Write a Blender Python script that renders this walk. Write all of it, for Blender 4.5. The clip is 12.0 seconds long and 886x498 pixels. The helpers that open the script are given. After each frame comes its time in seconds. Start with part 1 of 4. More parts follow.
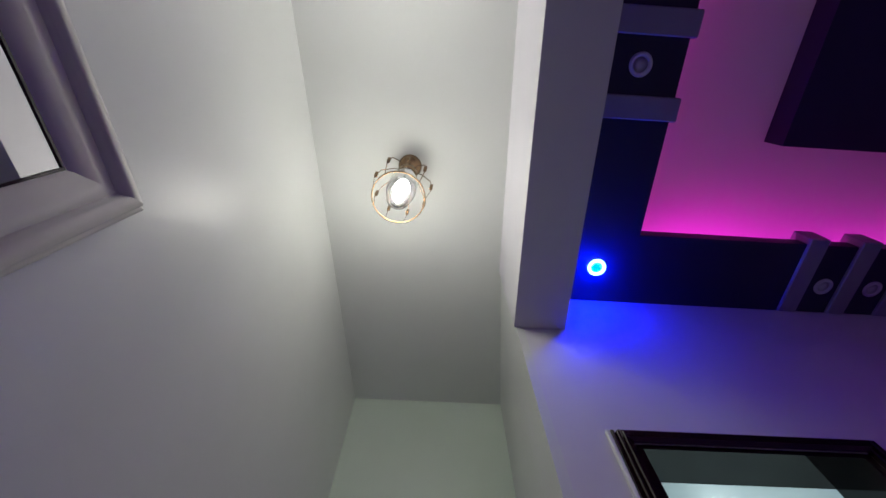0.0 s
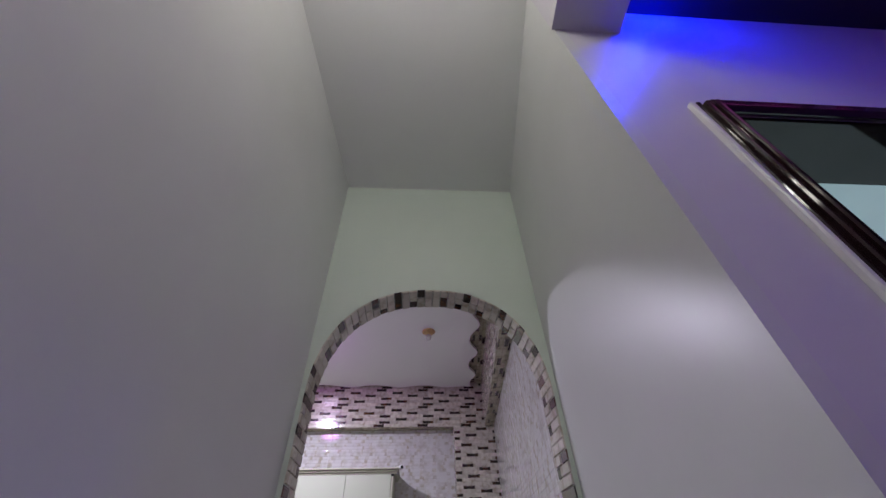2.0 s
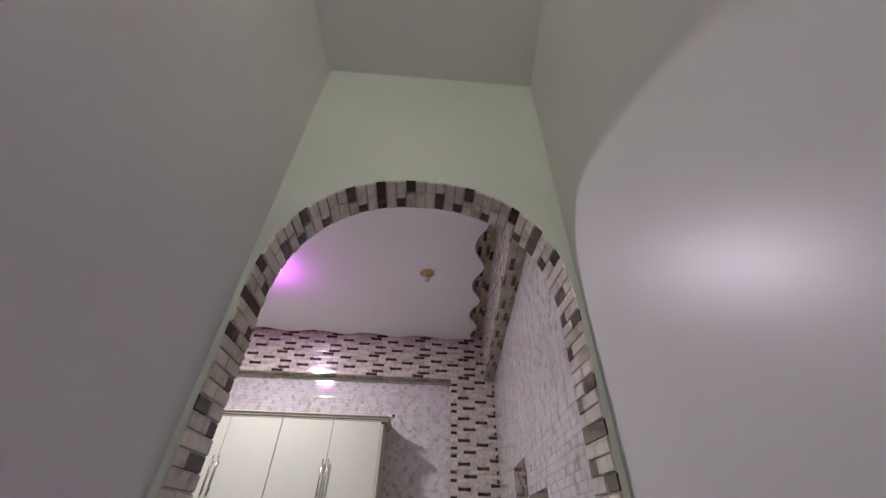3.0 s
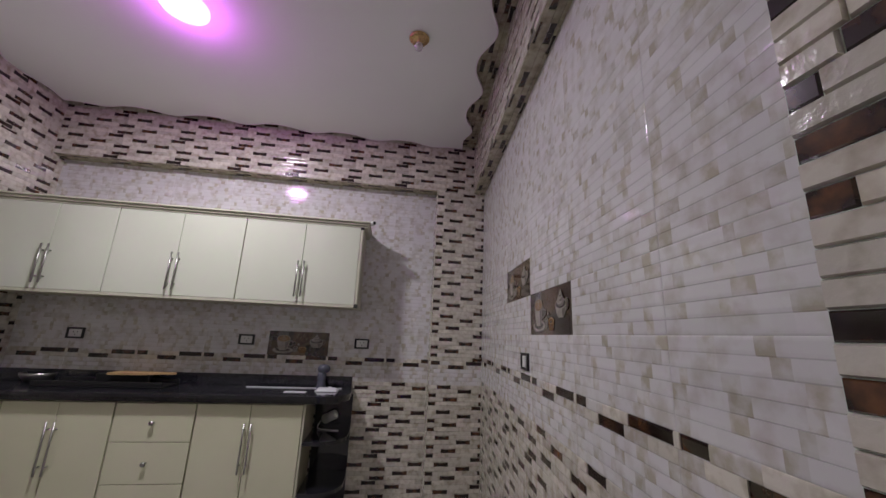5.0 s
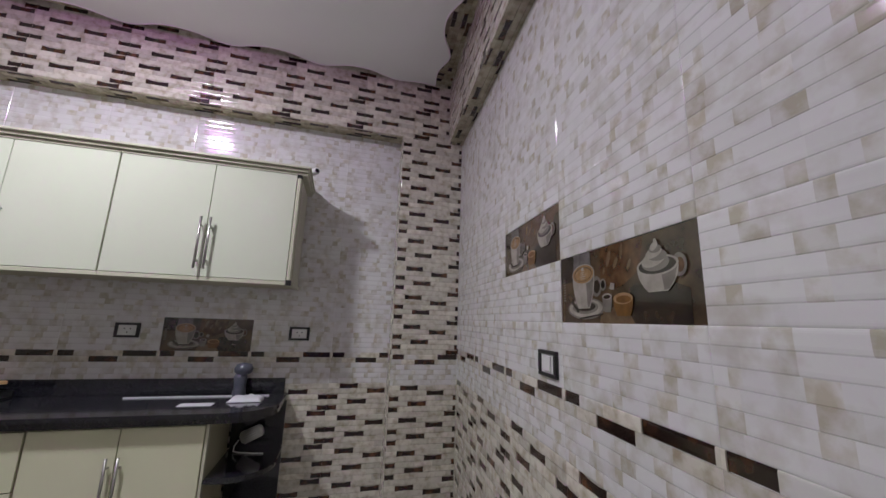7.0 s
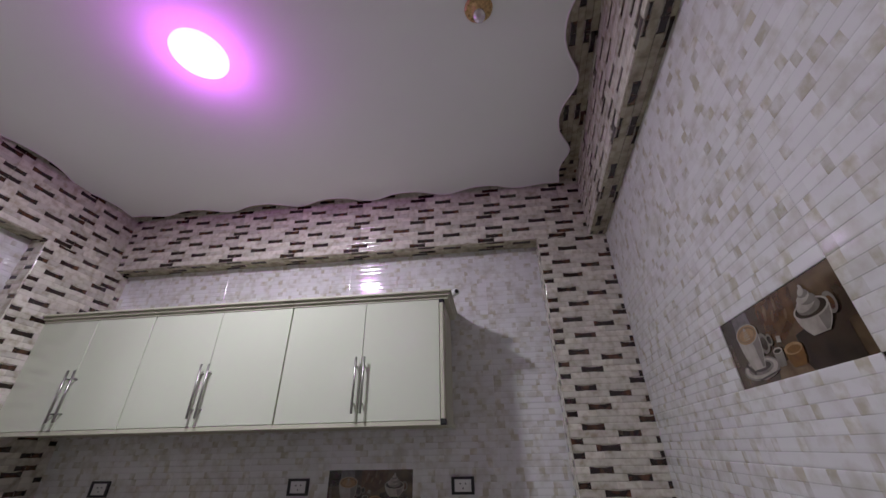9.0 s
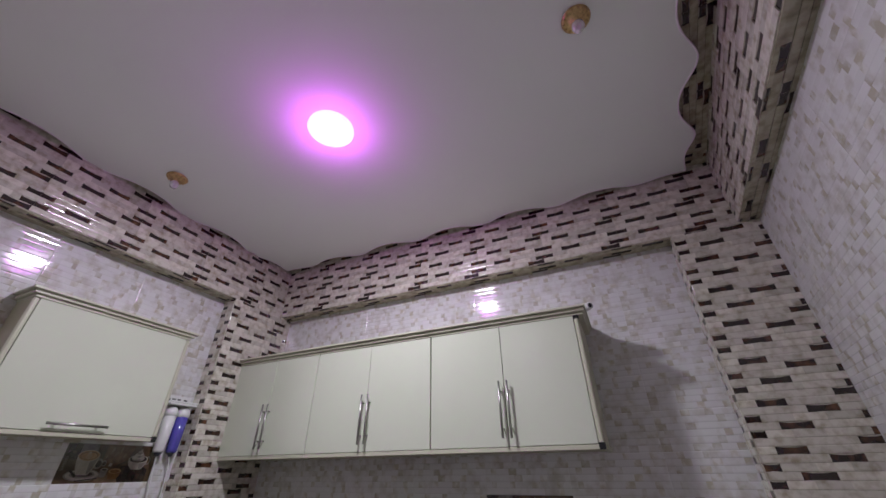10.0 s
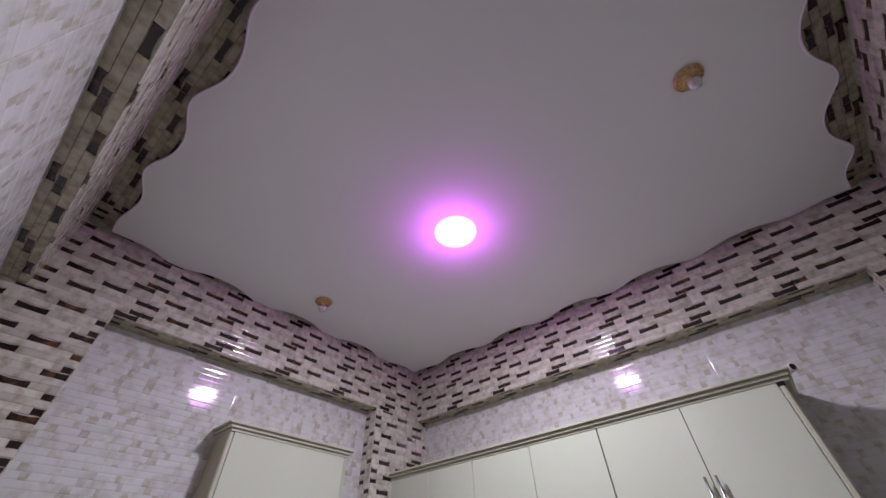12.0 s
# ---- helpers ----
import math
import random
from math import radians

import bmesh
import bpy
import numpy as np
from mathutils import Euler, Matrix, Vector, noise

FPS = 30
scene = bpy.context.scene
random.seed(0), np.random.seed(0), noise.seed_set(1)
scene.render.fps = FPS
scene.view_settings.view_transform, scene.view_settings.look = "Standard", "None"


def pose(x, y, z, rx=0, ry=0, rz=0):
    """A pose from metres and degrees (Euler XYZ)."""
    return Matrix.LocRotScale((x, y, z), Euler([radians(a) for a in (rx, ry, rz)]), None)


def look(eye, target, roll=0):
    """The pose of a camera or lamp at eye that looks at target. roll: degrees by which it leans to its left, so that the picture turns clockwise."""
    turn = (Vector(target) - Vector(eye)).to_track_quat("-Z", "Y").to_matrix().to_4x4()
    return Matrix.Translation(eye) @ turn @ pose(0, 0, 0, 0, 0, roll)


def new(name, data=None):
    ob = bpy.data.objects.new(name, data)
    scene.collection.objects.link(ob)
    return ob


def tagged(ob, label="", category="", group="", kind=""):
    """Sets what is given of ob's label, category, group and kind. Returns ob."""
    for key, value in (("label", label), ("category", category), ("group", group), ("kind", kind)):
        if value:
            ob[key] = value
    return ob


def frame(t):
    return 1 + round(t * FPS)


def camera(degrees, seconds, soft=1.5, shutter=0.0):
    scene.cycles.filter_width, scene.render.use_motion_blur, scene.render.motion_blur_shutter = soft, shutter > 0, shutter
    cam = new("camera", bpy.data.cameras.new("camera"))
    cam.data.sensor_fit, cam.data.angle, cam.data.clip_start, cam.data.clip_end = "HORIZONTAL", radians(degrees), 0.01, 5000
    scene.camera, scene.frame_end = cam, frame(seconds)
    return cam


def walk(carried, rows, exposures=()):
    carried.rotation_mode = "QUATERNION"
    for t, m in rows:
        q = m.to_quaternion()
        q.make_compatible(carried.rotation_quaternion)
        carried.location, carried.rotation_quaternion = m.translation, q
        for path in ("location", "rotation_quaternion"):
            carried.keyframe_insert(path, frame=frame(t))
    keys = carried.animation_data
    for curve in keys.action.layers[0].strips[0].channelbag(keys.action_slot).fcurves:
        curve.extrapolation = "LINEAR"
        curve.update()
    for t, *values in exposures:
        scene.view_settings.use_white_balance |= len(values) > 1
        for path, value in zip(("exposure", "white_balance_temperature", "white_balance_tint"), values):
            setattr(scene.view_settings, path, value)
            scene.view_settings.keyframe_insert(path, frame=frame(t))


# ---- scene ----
cam = camera(101.0, 12.0)
PATH = [
    (0, (0.032, -0.067, 1.367), (0.083, 0.824, 3.157), 0.2),
    (0.5, (0.039, 0.072, 1.372), (0.089, 1.076, 3.101), -0.4),
    (1, (0.052, 0.198, 1.375), (0.129, 1.375, 2.991), -1.9),
    (1.5, (0.021, 0.305, 1.367), (0.109, 1.615, 2.877), -1.8),
    (2, (-0.001, 0.525, 1.349), (0.124, 1.993, 2.701), -2.1),
    (2.5, (0.032, 0.734, 1.348), (0.169, 2.289, 2.599), 0.8),
    (3, (0.074, 0.98, 1.354), (0.164, 2.554, 2.585), 1.5),
    (3.5, (0.08, 1.152, 1.316), (0.173, 2.866, 2.343), 1.5),
    (3.7, (0.066, 1.226, 1.3), (0.194, 2.987, 2.24), 1.3),
    (5.3, (0.018, 1.732, 1.318), (0.344, 3.669, 1.705), 1.7),
    (5.5, (0.038, 1.820, 1.313), (0.390, 3.758, 1.661), 1.1),
    (6, (0.063, 1.96, 1.291), (0.445, 3.906, 1.548), 2.3),
    (6.5, (0.072, 2.140, 1.280), (0.629, 4.050, 1.483), 4.4),
    (6.7, (0.059, 2.223, 1.297), (0.634, 4.121, 1.546), 3.1),
    (8.3, (0.107, 2.588, 1.389), (0.165, 4.366, 2.302), -0.7),
    (8.5, (0.058, 2.580, 1.386), (0.068, 4.355, 2.308), -1.1),
    (9, (0.019, 2.567, 1.390), (-0.180, 4.310, 2.350), -1.2),
    (9.5, (-0.043, 2.549, 1.409), (-0.489, 4.218, 2.417), -0.8),
    (10, (-0.096, 2.479, 1.415), (-0.794, 4.040, 2.453), -0.7),
    (10.5, (-0.119, 2.436, 1.410), (-0.973, 3.830, 2.563), -1.9),
    (11, (-0.156, 2.383, 1.439), (-1.100, 3.640, 2.675), -2.3),
    (11.5, (-0.258, 2.326, 1.444), (-1.188, 3.513, 2.758), -2.5),
    (12, (-0.330, 2.278, 1.467), (-1.242, 3.399, 2.849), -2.3),
]
# seconds, stops, kelvin, tint
EXPOSURES = [(0, -0.25, 6100, 12), (0.5, -0.2, 6050, 11), (1.5, -0.35, 6000, 13), (2.0, 0.08, 6150, 19), (2.5, 0.2, 6450, 18), (3.5, 0.33, 6850, 22), (5.5, -0.02, 6600, 14), (6.0, 0.02, 6550, 13), (6.7, 0.28, 6500, 11), (8.5, -0.07, 6400, 14), (12, -0.07, 6350, 16)]
walk(cam, [(t, look(eye, target, roll)) for t, eye, target, roll in PATH], EXPOSURES)

# ---- world and exposure ----
scene.view_settings.exposure = 0.0
world = bpy.data.worlds.new("world")
scene.world = world
world.use_nodes = True
world.node_tree.nodes["Background"].inputs["Color"].default_value = (0.05, 0.05, 0.07, 1)
world.node_tree.nodes["Background"].inputs["Strength"].default_value = 0.02

# ---- plan (metres) ----
XL, XR = -0.474, 0.508       # corridor walls (left at the doorway wall, right at the arch)
YD = 0.862                   # wall with the dark doorway
YA, YB = 1.823, 1.945        # arch wall, both faces
ZC = 3.00                    # corridor slab
KF, KL = 4.848, -2.825        # kitchen: recessed far panel, recessed left panel
PF, PL, PN = 4.733, -2.706, 2.04  # faces of the projecting tiled bands
ZB = 2.608                   # underside of the bands
ZK = 3.035                  # underside of the wavy board
LX1, LY0 = 5.6, -3.4         # living room extent
ZL = 2.78                    # navy ceiling border
SLOPE = 0.097                # the kitchen's right wall runs a little askew


def right(y, off=0.0):
    """x of the kitchen's right wall at y."""
    return 0.846 + SLOPE * (y - PF) - off


KR, PR = 0.846, 0.745        # right wall and its band where they meet the far pilaster


# ---- lamps ----
def lamp(name, kind, m, power, color, size=0.1, size_y=None, spread=None, label="", category="light"):
    d = bpy.data.lights.new(name, kind)
    d.energy, d.color = power, color
    if kind == "AREA":
        d.shape, d.size = "DISK", size
        if size_y:
            d.shape, d.size_y = "RECTANGLE", size_y
        if spread:
            d.spread = radians(spread)
    else:
        d.shadow_soft_size = size
    ob = new(name, d)
    ob.matrix_world = m
    return ob


KITCHEN_W, KITCHEN_P, PEND_W, BLUE_W, PINK_W, ROOM_W = 34, 12.5, 2.8, 9.5, 7.0, 45
lamp("kitchen_lamp", "AREA", pose(-1.212, 3.485, 2.99), KITCHEN_W, (0.89, 0.965, 0.975), 0.19)
lamp("kitchen_rim_lamp", "POINT", pose(-1.212, 3.485, 2.992), KITCHEN_P, (0.78, 0.12, 1.0), 0.12)
lamp("pendant_lamp", "POINT", pose(-0.115, 0.41, 2.70), PEND_W, (1.0, 0.97, 0.78), 0.05)
# Added lamp behind the starting view, unseen, to brighten the corridor.
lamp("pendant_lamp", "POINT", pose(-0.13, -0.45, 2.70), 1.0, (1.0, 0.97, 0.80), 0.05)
lamp("blue_spot_lamp", "POINT", pose(0.755, 0.70, ZL - 0.045), BLUE_W, (0.002, 0.006, 1.0), 0.03)
lamp("cove_lamp", "AREA", pose(2.7, 0.69, ZL + 0.075, -118, 0, 0), PINK_W, (1.0, 0.03, 0.72), 3.4, 0.03)
lamp("cove_lamp", "AREA", pose(0.76, -1.2, ZL + 0.075, 0, -118, 0), PINK_W * 0.28, (1.0, 0.03, 0.72), 0.03, 3.2)
# Unseen violet wash without a fixture, standing in for the living room's light.
lamp("living_lamp", "AREA", pose(2.6, -1.6, 2.6), 13, (0.34, 0.06, 1.0), 0.5)
lamp("back_room_lamp", "POINT", pose(2.75, 3.35, 2.65), ROOM_W * 0.5, (0.80, 1.0, 0.98), 0.05)
# Added fill disc with no fixture, brightening the room past the doorway.
lamp("back_room_lamp", "AREA", pose(2.6, 2.2, 2.8), ROOM_W, (0.66, 1.0, 0.96), 0.5)


# ---- materials ----
def material(name, color, rough=0.5, metal=0.0, spec=0.5, coat=0.0, color2=None, scale=6.0, detail=6.0, contrast=(0.35, 0.7),
             bump=0.0, bump_scale=60.0, island=0.0, emit=None, power=0.0, alpha=1.0, transmission=0.0, rough_var=0.0, ior=1.5):
    m = bpy.data.materials.new(name)
    m.use_nodes = True
    t = m.node_tree
    n, l = t.nodes, t.links
    b = n["Principled BSDF"]
    b.inputs["Base Color"].default_value = (*color, 1)
    b.inputs["Roughness"].default_value = rough
    b.inputs["Metallic"].default_value = metal
    b.inputs["Specular IOR Level"].default_value = spec
    b.inputs["Coat Weight"].default_value = coat
    b.inputs["Coat Roughness"].default_value = 0.06
    b.inputs["IOR"].default_value = ior
    b.inputs["Transmission Weight"].default_value = transmission
    if emit:
        b.inputs["Emission Color"].default_value = (*emit, 1)
        b.inputs["Emission Strength"].default_value = power
    co = n.new("ShaderNodeTexCoord")
    geo = n.new("ShaderNodeNewGeometry")
    if color2 or rough_var:
        nz = n.new("ShaderNodeTexNoise")
        nz.inputs["Scale"].default_value, nz.inputs["Detail"].default_value = scale, detail
        l.new(geo.outputs["Position"], nz.inputs["Vector"])
        if color2:
            r = n.new("ShaderNodeMapRange")
            r.inputs["From Min"].default_value, r.inputs["From Max"].default_value = contrast
            l.new(nz.outputs["Fac"], r.inputs["Value"])
            mx = n.new("ShaderNodeMix")
            mx.data_type = "RGBA"
            mx.inputs["A"].default_value, mx.inputs["B"].default_value = (*color, 1), (*color2, 1)
            l.new(r.outputs["Result"], mx.inputs["Factor"])
            out = mx.outputs["Result"]
            if island:
                hsv = n.new("ShaderNodeHueSaturation")
                v = n.new("ShaderNodeMapRange")
                v.inputs["To Min"].default_value, v.inputs["To Max"].default_value = 1 - island, 1 + island
                l.new(geo.outputs["Random Per Island"], v.inputs["Value"])
                l.new(v.outputs["Result"], hsv.inputs["Value"])
                l.new(out, hsv.inputs["Color"])
                out = hsv.outputs["Color"]
            l.new(out, b.inputs["Base Color"])
        if rough_var:
            rr = n.new("ShaderNodeMapRange")
            rr.inputs["To Min"].default_value, rr.inputs["To Max"].default_value = rough - rough_var, rough + rough_var
            l.new(nz.outputs["Fac"], rr.inputs["Value"])
            l.new(rr.outputs["Result"], b.inputs["Roughness"])
    if bump:
        bn = n.new("ShaderNodeTexNoise")
        bn.inputs["Scale"].default_value, bn.inputs["Detail"].default_value = bump_scale, 4
        l.new(geo.outputs["Position"], bn.inputs["Vector"])
        bp = n.new("ShaderNodeBump")
        bp.inputs["Strength"].default_value, bp.inputs["Distance"].default_value = bump, 0.004
        l.new(bn.outputs["Fac"], bp.inputs["Height"])
        l.new(bp.outputs["Normal"], b.inputs["Normal"])
    return m


PAINT = material("satin_wall_paint", (0.66, 0.67, 0.65), 0.36, spec=0.5, color2=(0.60, 0.61, 0.59), scale=1.6, bump=0.12, bump_scale=14)
# Corridor wall paint with the light's greenish cast put into its colour.
PAINT_ARCH = material("green_cast_wall_paint", (0.64, 0.72, 0.63), 0.5, color2=(0.60, 0.68, 0.59), scale=2.0, bump=0.1, bump_scale=14)
CEIL = material("ceiling_paint", (0.73, 0.74, 0.72), 0.8, color2=(0.68, 0.69, 0.67), scale=1.2, bump=0.08, bump_scale=20)
BOARD = material("gypsum_board_paint", (0.86, 0.87, 0.86), 0.6, color2=(0.83, 0.84, 0.83), scale=1.1, bump=0.05, bump_scale=25)
LWALL = material("living_wall_paint", (0.66, 0.64, 0.68), 0.45, color2=(0.6, 0.58, 0.62), scale=1.5, bump=0.1, bump_scale=14)
NAVY = material("navy_ceiling_paint", (0.010, 0.012, 0.035), 0.5, color2=(0.014, 0.016, 0.045), scale=2)
BAR = material("grey_beam_paint", (0.30, 0.29, 0.34), 0.6, color2=(0.26, 0.25, 0.30), scale=3)
WHITE = material("tile_white_glaze", (0.65, 0.645, 0.635), 0.07, color2=(0.50, 0.475, 0.425), scale=15, contrast=(0.48, 0.72), island=0.04, coat=0.1)
BEIGE = material("tile_beige_glaze", (0.455, 0.42, 0.335), 0.08, color2=(0.62, 0.61, 0.585), scale=24, contrast=(0.38, 0.60), island=0.10, coat=0.1)
# Pale lilac that puts the light on the board's edge into colour.
RIM = material("lilac_edge_light_bead", (0.86, 0.78, 0.86), 0.35)
CREAM = material("tile_cream_glaze", (0.61, 0.58, 0.50), 0.15, color2=(0.36, 0.31, 0.22), scale=26, contrast=(0.45, 0.74), island=0.17, coat=0.25, bump=0.3, bump_scale=50)
DARK = material("tile_dark_glaze", (0.022, 0.012, 0.010), 0.14, color2=(0.20, 0.085, 0.035), scale=18, contrast=(0.5, 0.8), island=0.3, coat=0.3)
GROUT = material("tile_grout", (0.40, 0.37, 0.33), 0.7, color2=(0.34, 0.30, 0.25), scale=30)
STRIP = material("tile_olive_glaze", (0.46, 0.42, 0.31), 0.2, color2=(0.22, 0.19, 0.12), scale=24, contrast=(0.4, 0.75), island=0.12, coat=0.2)
PHOTO = material("photo_tile_brown", (0.035, 0.022, 0.014), 0.1, color2=(0.14, 0.09, 0.045), scale=11, contrast=(0.35, 0.75), coat=0.4)
CUP = material("photo_cup_cream", (0.36, 0.33, 0.28), 0.12, color2=(0.24, 0.215, 0.18), scale=30, coat=0.3)
COFFEE = material("photo_coffee_brown", (0.24, 0.135, 0.055), 0.12, color2=(0.33, 0.215, 0.11), scale=60, coat=0.3)
PHOTO_D = material("photo_dark_table", (0.014, 0.010, 0.008), 0.1, color2=(0.05, 0.032, 0.02), scale=30, coat=0.4)
PHOTO_G = material("photo_grey_cloth", (0.16, 0.15, 0.14), 0.1, color2=(0.09, 0.08, 0.075), scale=40, coat=0.4)
PHOTO_R = material("photo_red_brown", (0.055, 0.020, 0.008), 0.1, color2=(0.13, 0.07, 0.03), scale=35, coat=0.4)
PHOTO_T = material("photo_tan_table", (0.17, 0.12, 0.07), 0.1, color2=(0.10, 0.06, 0.03), scale=30, coat=0.4)
CUP_S = material("photo_cup_side_grey", (0.19, 0.172, 0.145), 0.12, color2=(0.13, 0.115, 0.095), scale=30, coat=0.3)
AMBER = material("photo_amber", (0.17, 0.085, 0.025), 0.12, color2=(0.11, 0.055, 0.02), scale=40)
CABINET = material("cabinet_cream_laminate", (0.58, 0.61, 0.49), 0.13, color2=(0.56, 0.59, 0.47), scale=3, coat=0.5)
# Copy of CABINET for the base units, warmer light put in as yellow.
CABINET_B = material("cabinet_laminate_warm_light", (0.62, 0.62, 0.44), 0.15, color2=(0.59, 0.59, 0.41), scale=3, coat=0.5)
ALU = material("cabinet_cream_aluminium", (0.54, 0.53, 0.41), 0.3, color2=(0.48, 0.47, 0.36), scale=8, spec=0.6)
CARCASS = material("cabinet_carcass", (0.50, 0.47, 0.33), 0.45, color2=(0.45, 0.42, 0.30), scale=8)
CHROME = material("brushed_steel", (0.40, 0.39, 0.37), 0.36, metal=1.0, rough_var=0.06, scale=40)
BLACKP = material("black_plastic", (0.012, 0.012, 0.013), 0.3)
GRANITE = material("black_granite", (0.012, 0.012, 0.016), 0.12, color2=(0.035, 0.035, 0.045), scale=180, contrast=(0.5, 0.7), coat=0.4)
SWITCHW = material("white_plastic", (0.72, 0.72, 0.70), 0.3, color2=(0.66, 0.66, 0.64), scale=20)
GOLD = material("gilt_metal", (0.70, 0.50, 0.25), 0.30, metal=1.0, bump=0.8, bump_scale=180, color2=(0.42, 0.28, 0.13), scale=90)
BRASS = material("aged_brass", (0.30, 0.20, 0.11), 0.25, metal=1.0, color2=(0.20, 0.13, 0.08), scale=60)
FROST = material("frosted_crystal", (0.86, 0.84, 0.88), 0.22, transmission=0.55, ior=1.4)
CRYSTAL = material("clear_glass", (1, 1, 1), 0.03, transmission=1.0, ior=1.45)
BULB = material("lit_bulb", (1, 1, 0.9), 0.4, emit=(1.0, 0.97, 0.86), power=22)
LED_W = material("lit_led_panel", (1, 1, 1), 0.4, emit=(1.0, 0.93, 1.0), power=6)
LED_P = material("lit_led_rim", (0.8, 0.4, 0.8), 0.4, emit=(0.80, 0.14, 1.0), power=7)
BLUE_E = material("lit_blue_spot", (0.1, 0.5, 1.0), 0.4, emit=(0.01, 0.22, 1.0), power=2.2)
BLUE_R = material("lit_blue_ring", (0.2, 0.5, 1.0), 0.4, emit=(0.30, 0.66, 1.0), power=6.0)
PINK_E = material("lit_cove_strip", (1, 0.1, 0.8), 0.4, emit=(1.0, 0.02, 0.62), power=1.0)
BLUEC = material("lit_blue_cove", (0.1, 0.1, 1.0), 0.4, emit=(0.10, 0.08, 1.0), power=1.6)
SPOT_OFF = material("unlit_spot_lens", (0.58, 0.54, 0.64), 0.4)
LACQUER = material("dark_lacquered_wood", (0.010, 0.004, 0.005), 0.07, color2=(0.02, 0.008, 0.008), scale=5, coat=0.3)
SILVER = material("silver_white_lacquer", (0.62, 0.60, 0.55), 0.28, color2=(0.52, 0.50, 0.45), scale=4, coat=0.3)
MIRROR = material("mirror_glass", (0.55, 0.55, 0.56), 0.02, metal=1.0)
FLOOR = material("floor_porcelain", (0.42, 0.405, 0.38), 0.18, color2=(0.36, 0.345, 0.32), scale=3, coat=0.3)
FILTERB = material("blue_filter_plastic", (0.10, 0.09, 0.42), 0.18, color2=(0.08, 0.07, 0.34), scale=10, coat=0.3)
WOODB = material("light_wood", (0.50, 0.32, 0.15), 0.5, color2=(0.38, 0.22, 0.10), scale=14)
JARM = material("smoky_blue_plastic", (0.06, 0.065, 0.09), 0.3, color2=(0.10, 0.10, 0.13), scale=20)
PAPER = material("white_paper", (0.62, 0.62, 0.64), 0.6)
ROOMW = material("back_room_paint", (0.68, 0.72, 0.71), 0.6, color2=(0.62, 0.66, 0.65), scale=2)


# ---- building helpers ----
def finish(name, bm, materials, parent=None, label="", smooth=False):
    me = bpy.data.meshes.new(name)
    bm.normal_update()
    bm.to_mesh(me)
    bm.free()
    for mt in (materials if isinstance(materials, (list, tuple)) else [materials]):
        me.materials.append(mt)
    if smooth:
        for p in me.polygons:
            p.use_smooth = True
    ob = new(name, me)
    if parent is not None:
        ob.parent = parent
        ob.matrix_parent_inverse = parent.matrix_world.inverted() if parent.type != "EMPTY" else Matrix.Translation(parent.location).inverted()
    if label:
        ob["label"] = label
    return ob


def part(name, bm, mat, parent, label="", smooth=False):
    return finish(name, bm, mat, parent, label, smooth)


def base(name, x, y, z, label, category, group=""):
    e = new(name)
    e.location = (x, y, z)
    return tagged(e, label, category, group)


def box(bm, x0, y0, z0, x1, y1, z1, bevel=0.0, mat=0, segs=1):
    r = bmesh.ops.create_cube(bm, size=1.0)
    vs = r["verts"]
    for v in vs:
        v.co = Vector(((x0 + x1) / 2 + v.co.x * (x1 - x0), (y0 + y1) / 2 + v.co.y * (y1 - y0), (z0 + z1) / 2 + v.co.z * (z1 - z0)))
    fs = {f for v in vs for f in v.link_faces}
    for f in fs:
        f.material_index = mat
    if bevel:
        es = list({e for v in vs for e in v.link_edges})
        bmesh.ops.bevel(bm, geom=es, offset=bevel, segments=segs, affect="EDGES", profile=0.5)


def boxed(name, dims, mat, parent=None, bevel=0.0, label="", segs=1):
    bm = bmesh.new()
    box(bm, *dims, bevel=bevel, segs=segs)
    return finish(name, bm, mat, parent, label)


def cyl(bm, p0, p1, r0, r1=None, seg=16, mat=0, caps=True):
    p0, p1 = Vector(p0), Vector(p1)
    d = p1 - p0
    m = Matrix.Translation((p0 + p1) / 2) @ d.to_track_quat("Z", "Y").to_matrix().to_4x4()
    r = bmesh.ops.create_cone(bm, cap_ends=caps, segments=seg, radius1=r0, radius2=r0 if r1 is None else r1, depth=d.length, matrix=m)
    for f in {f for v in r["verts"] for f in v.link_faces}:
        f.material_index = mat


def lathe(bm, prof, at, seg=24, mat=0, axis=None):
    """Turns (radius, height) pairs about a vertical axis."""
    at = Vector(at)
    rings = []
    for r, h in prof:
        rings.append([bm.verts.new(at + Vector((r * math.cos(2 * math.pi * i / seg), r * math.sin(2 * math.pi * i / seg), h))) for i in range(seg)])
    for a, b in zip(rings, rings[1:]):
        for i in range(seg):
            f = bm.faces.new((a[i], a[(i + 1) % seg], b[(i + 1) % seg], b[i]))
            f.material_index = mat
            f.smooth = True
    for ring in (rings[0], rings[-1]):
        if (ring[0].co - ring[seg // 2].co).length > 1e-4:
            bm.faces.new(ring).material_index = mat


def tube(bm, pts, r, seg=6, mat=0, closed=False):
    pts = [Vector(p) for p in pts]
    n = len(pts)
    rings = []
    for i, p in enumerate(pts):
        a = pts[(i - 1) % n] if closed or i > 0 else p
        b = pts[(i + 1) % n] if closed or i < n - 1 else p
        q = (b - a).normalized().to_track_quat("Z", "Y")
        rings.append([bm.verts.new(p + q @ Vector((r * math.cos(2 * math.pi * k / seg), r * math.sin(2 * math.pi * k / seg), 0))) for k in range(seg)])
    for i in range(n if closed else n - 1):
        a, b = rings[i], rings[(i + 1) % n]
        for k in range(seg):
            f = bm.faces.new((a[k], a[(k + 1) % seg], b[(k + 1) % seg], b[k]))
            f.smooth, f.material_index = True, mat


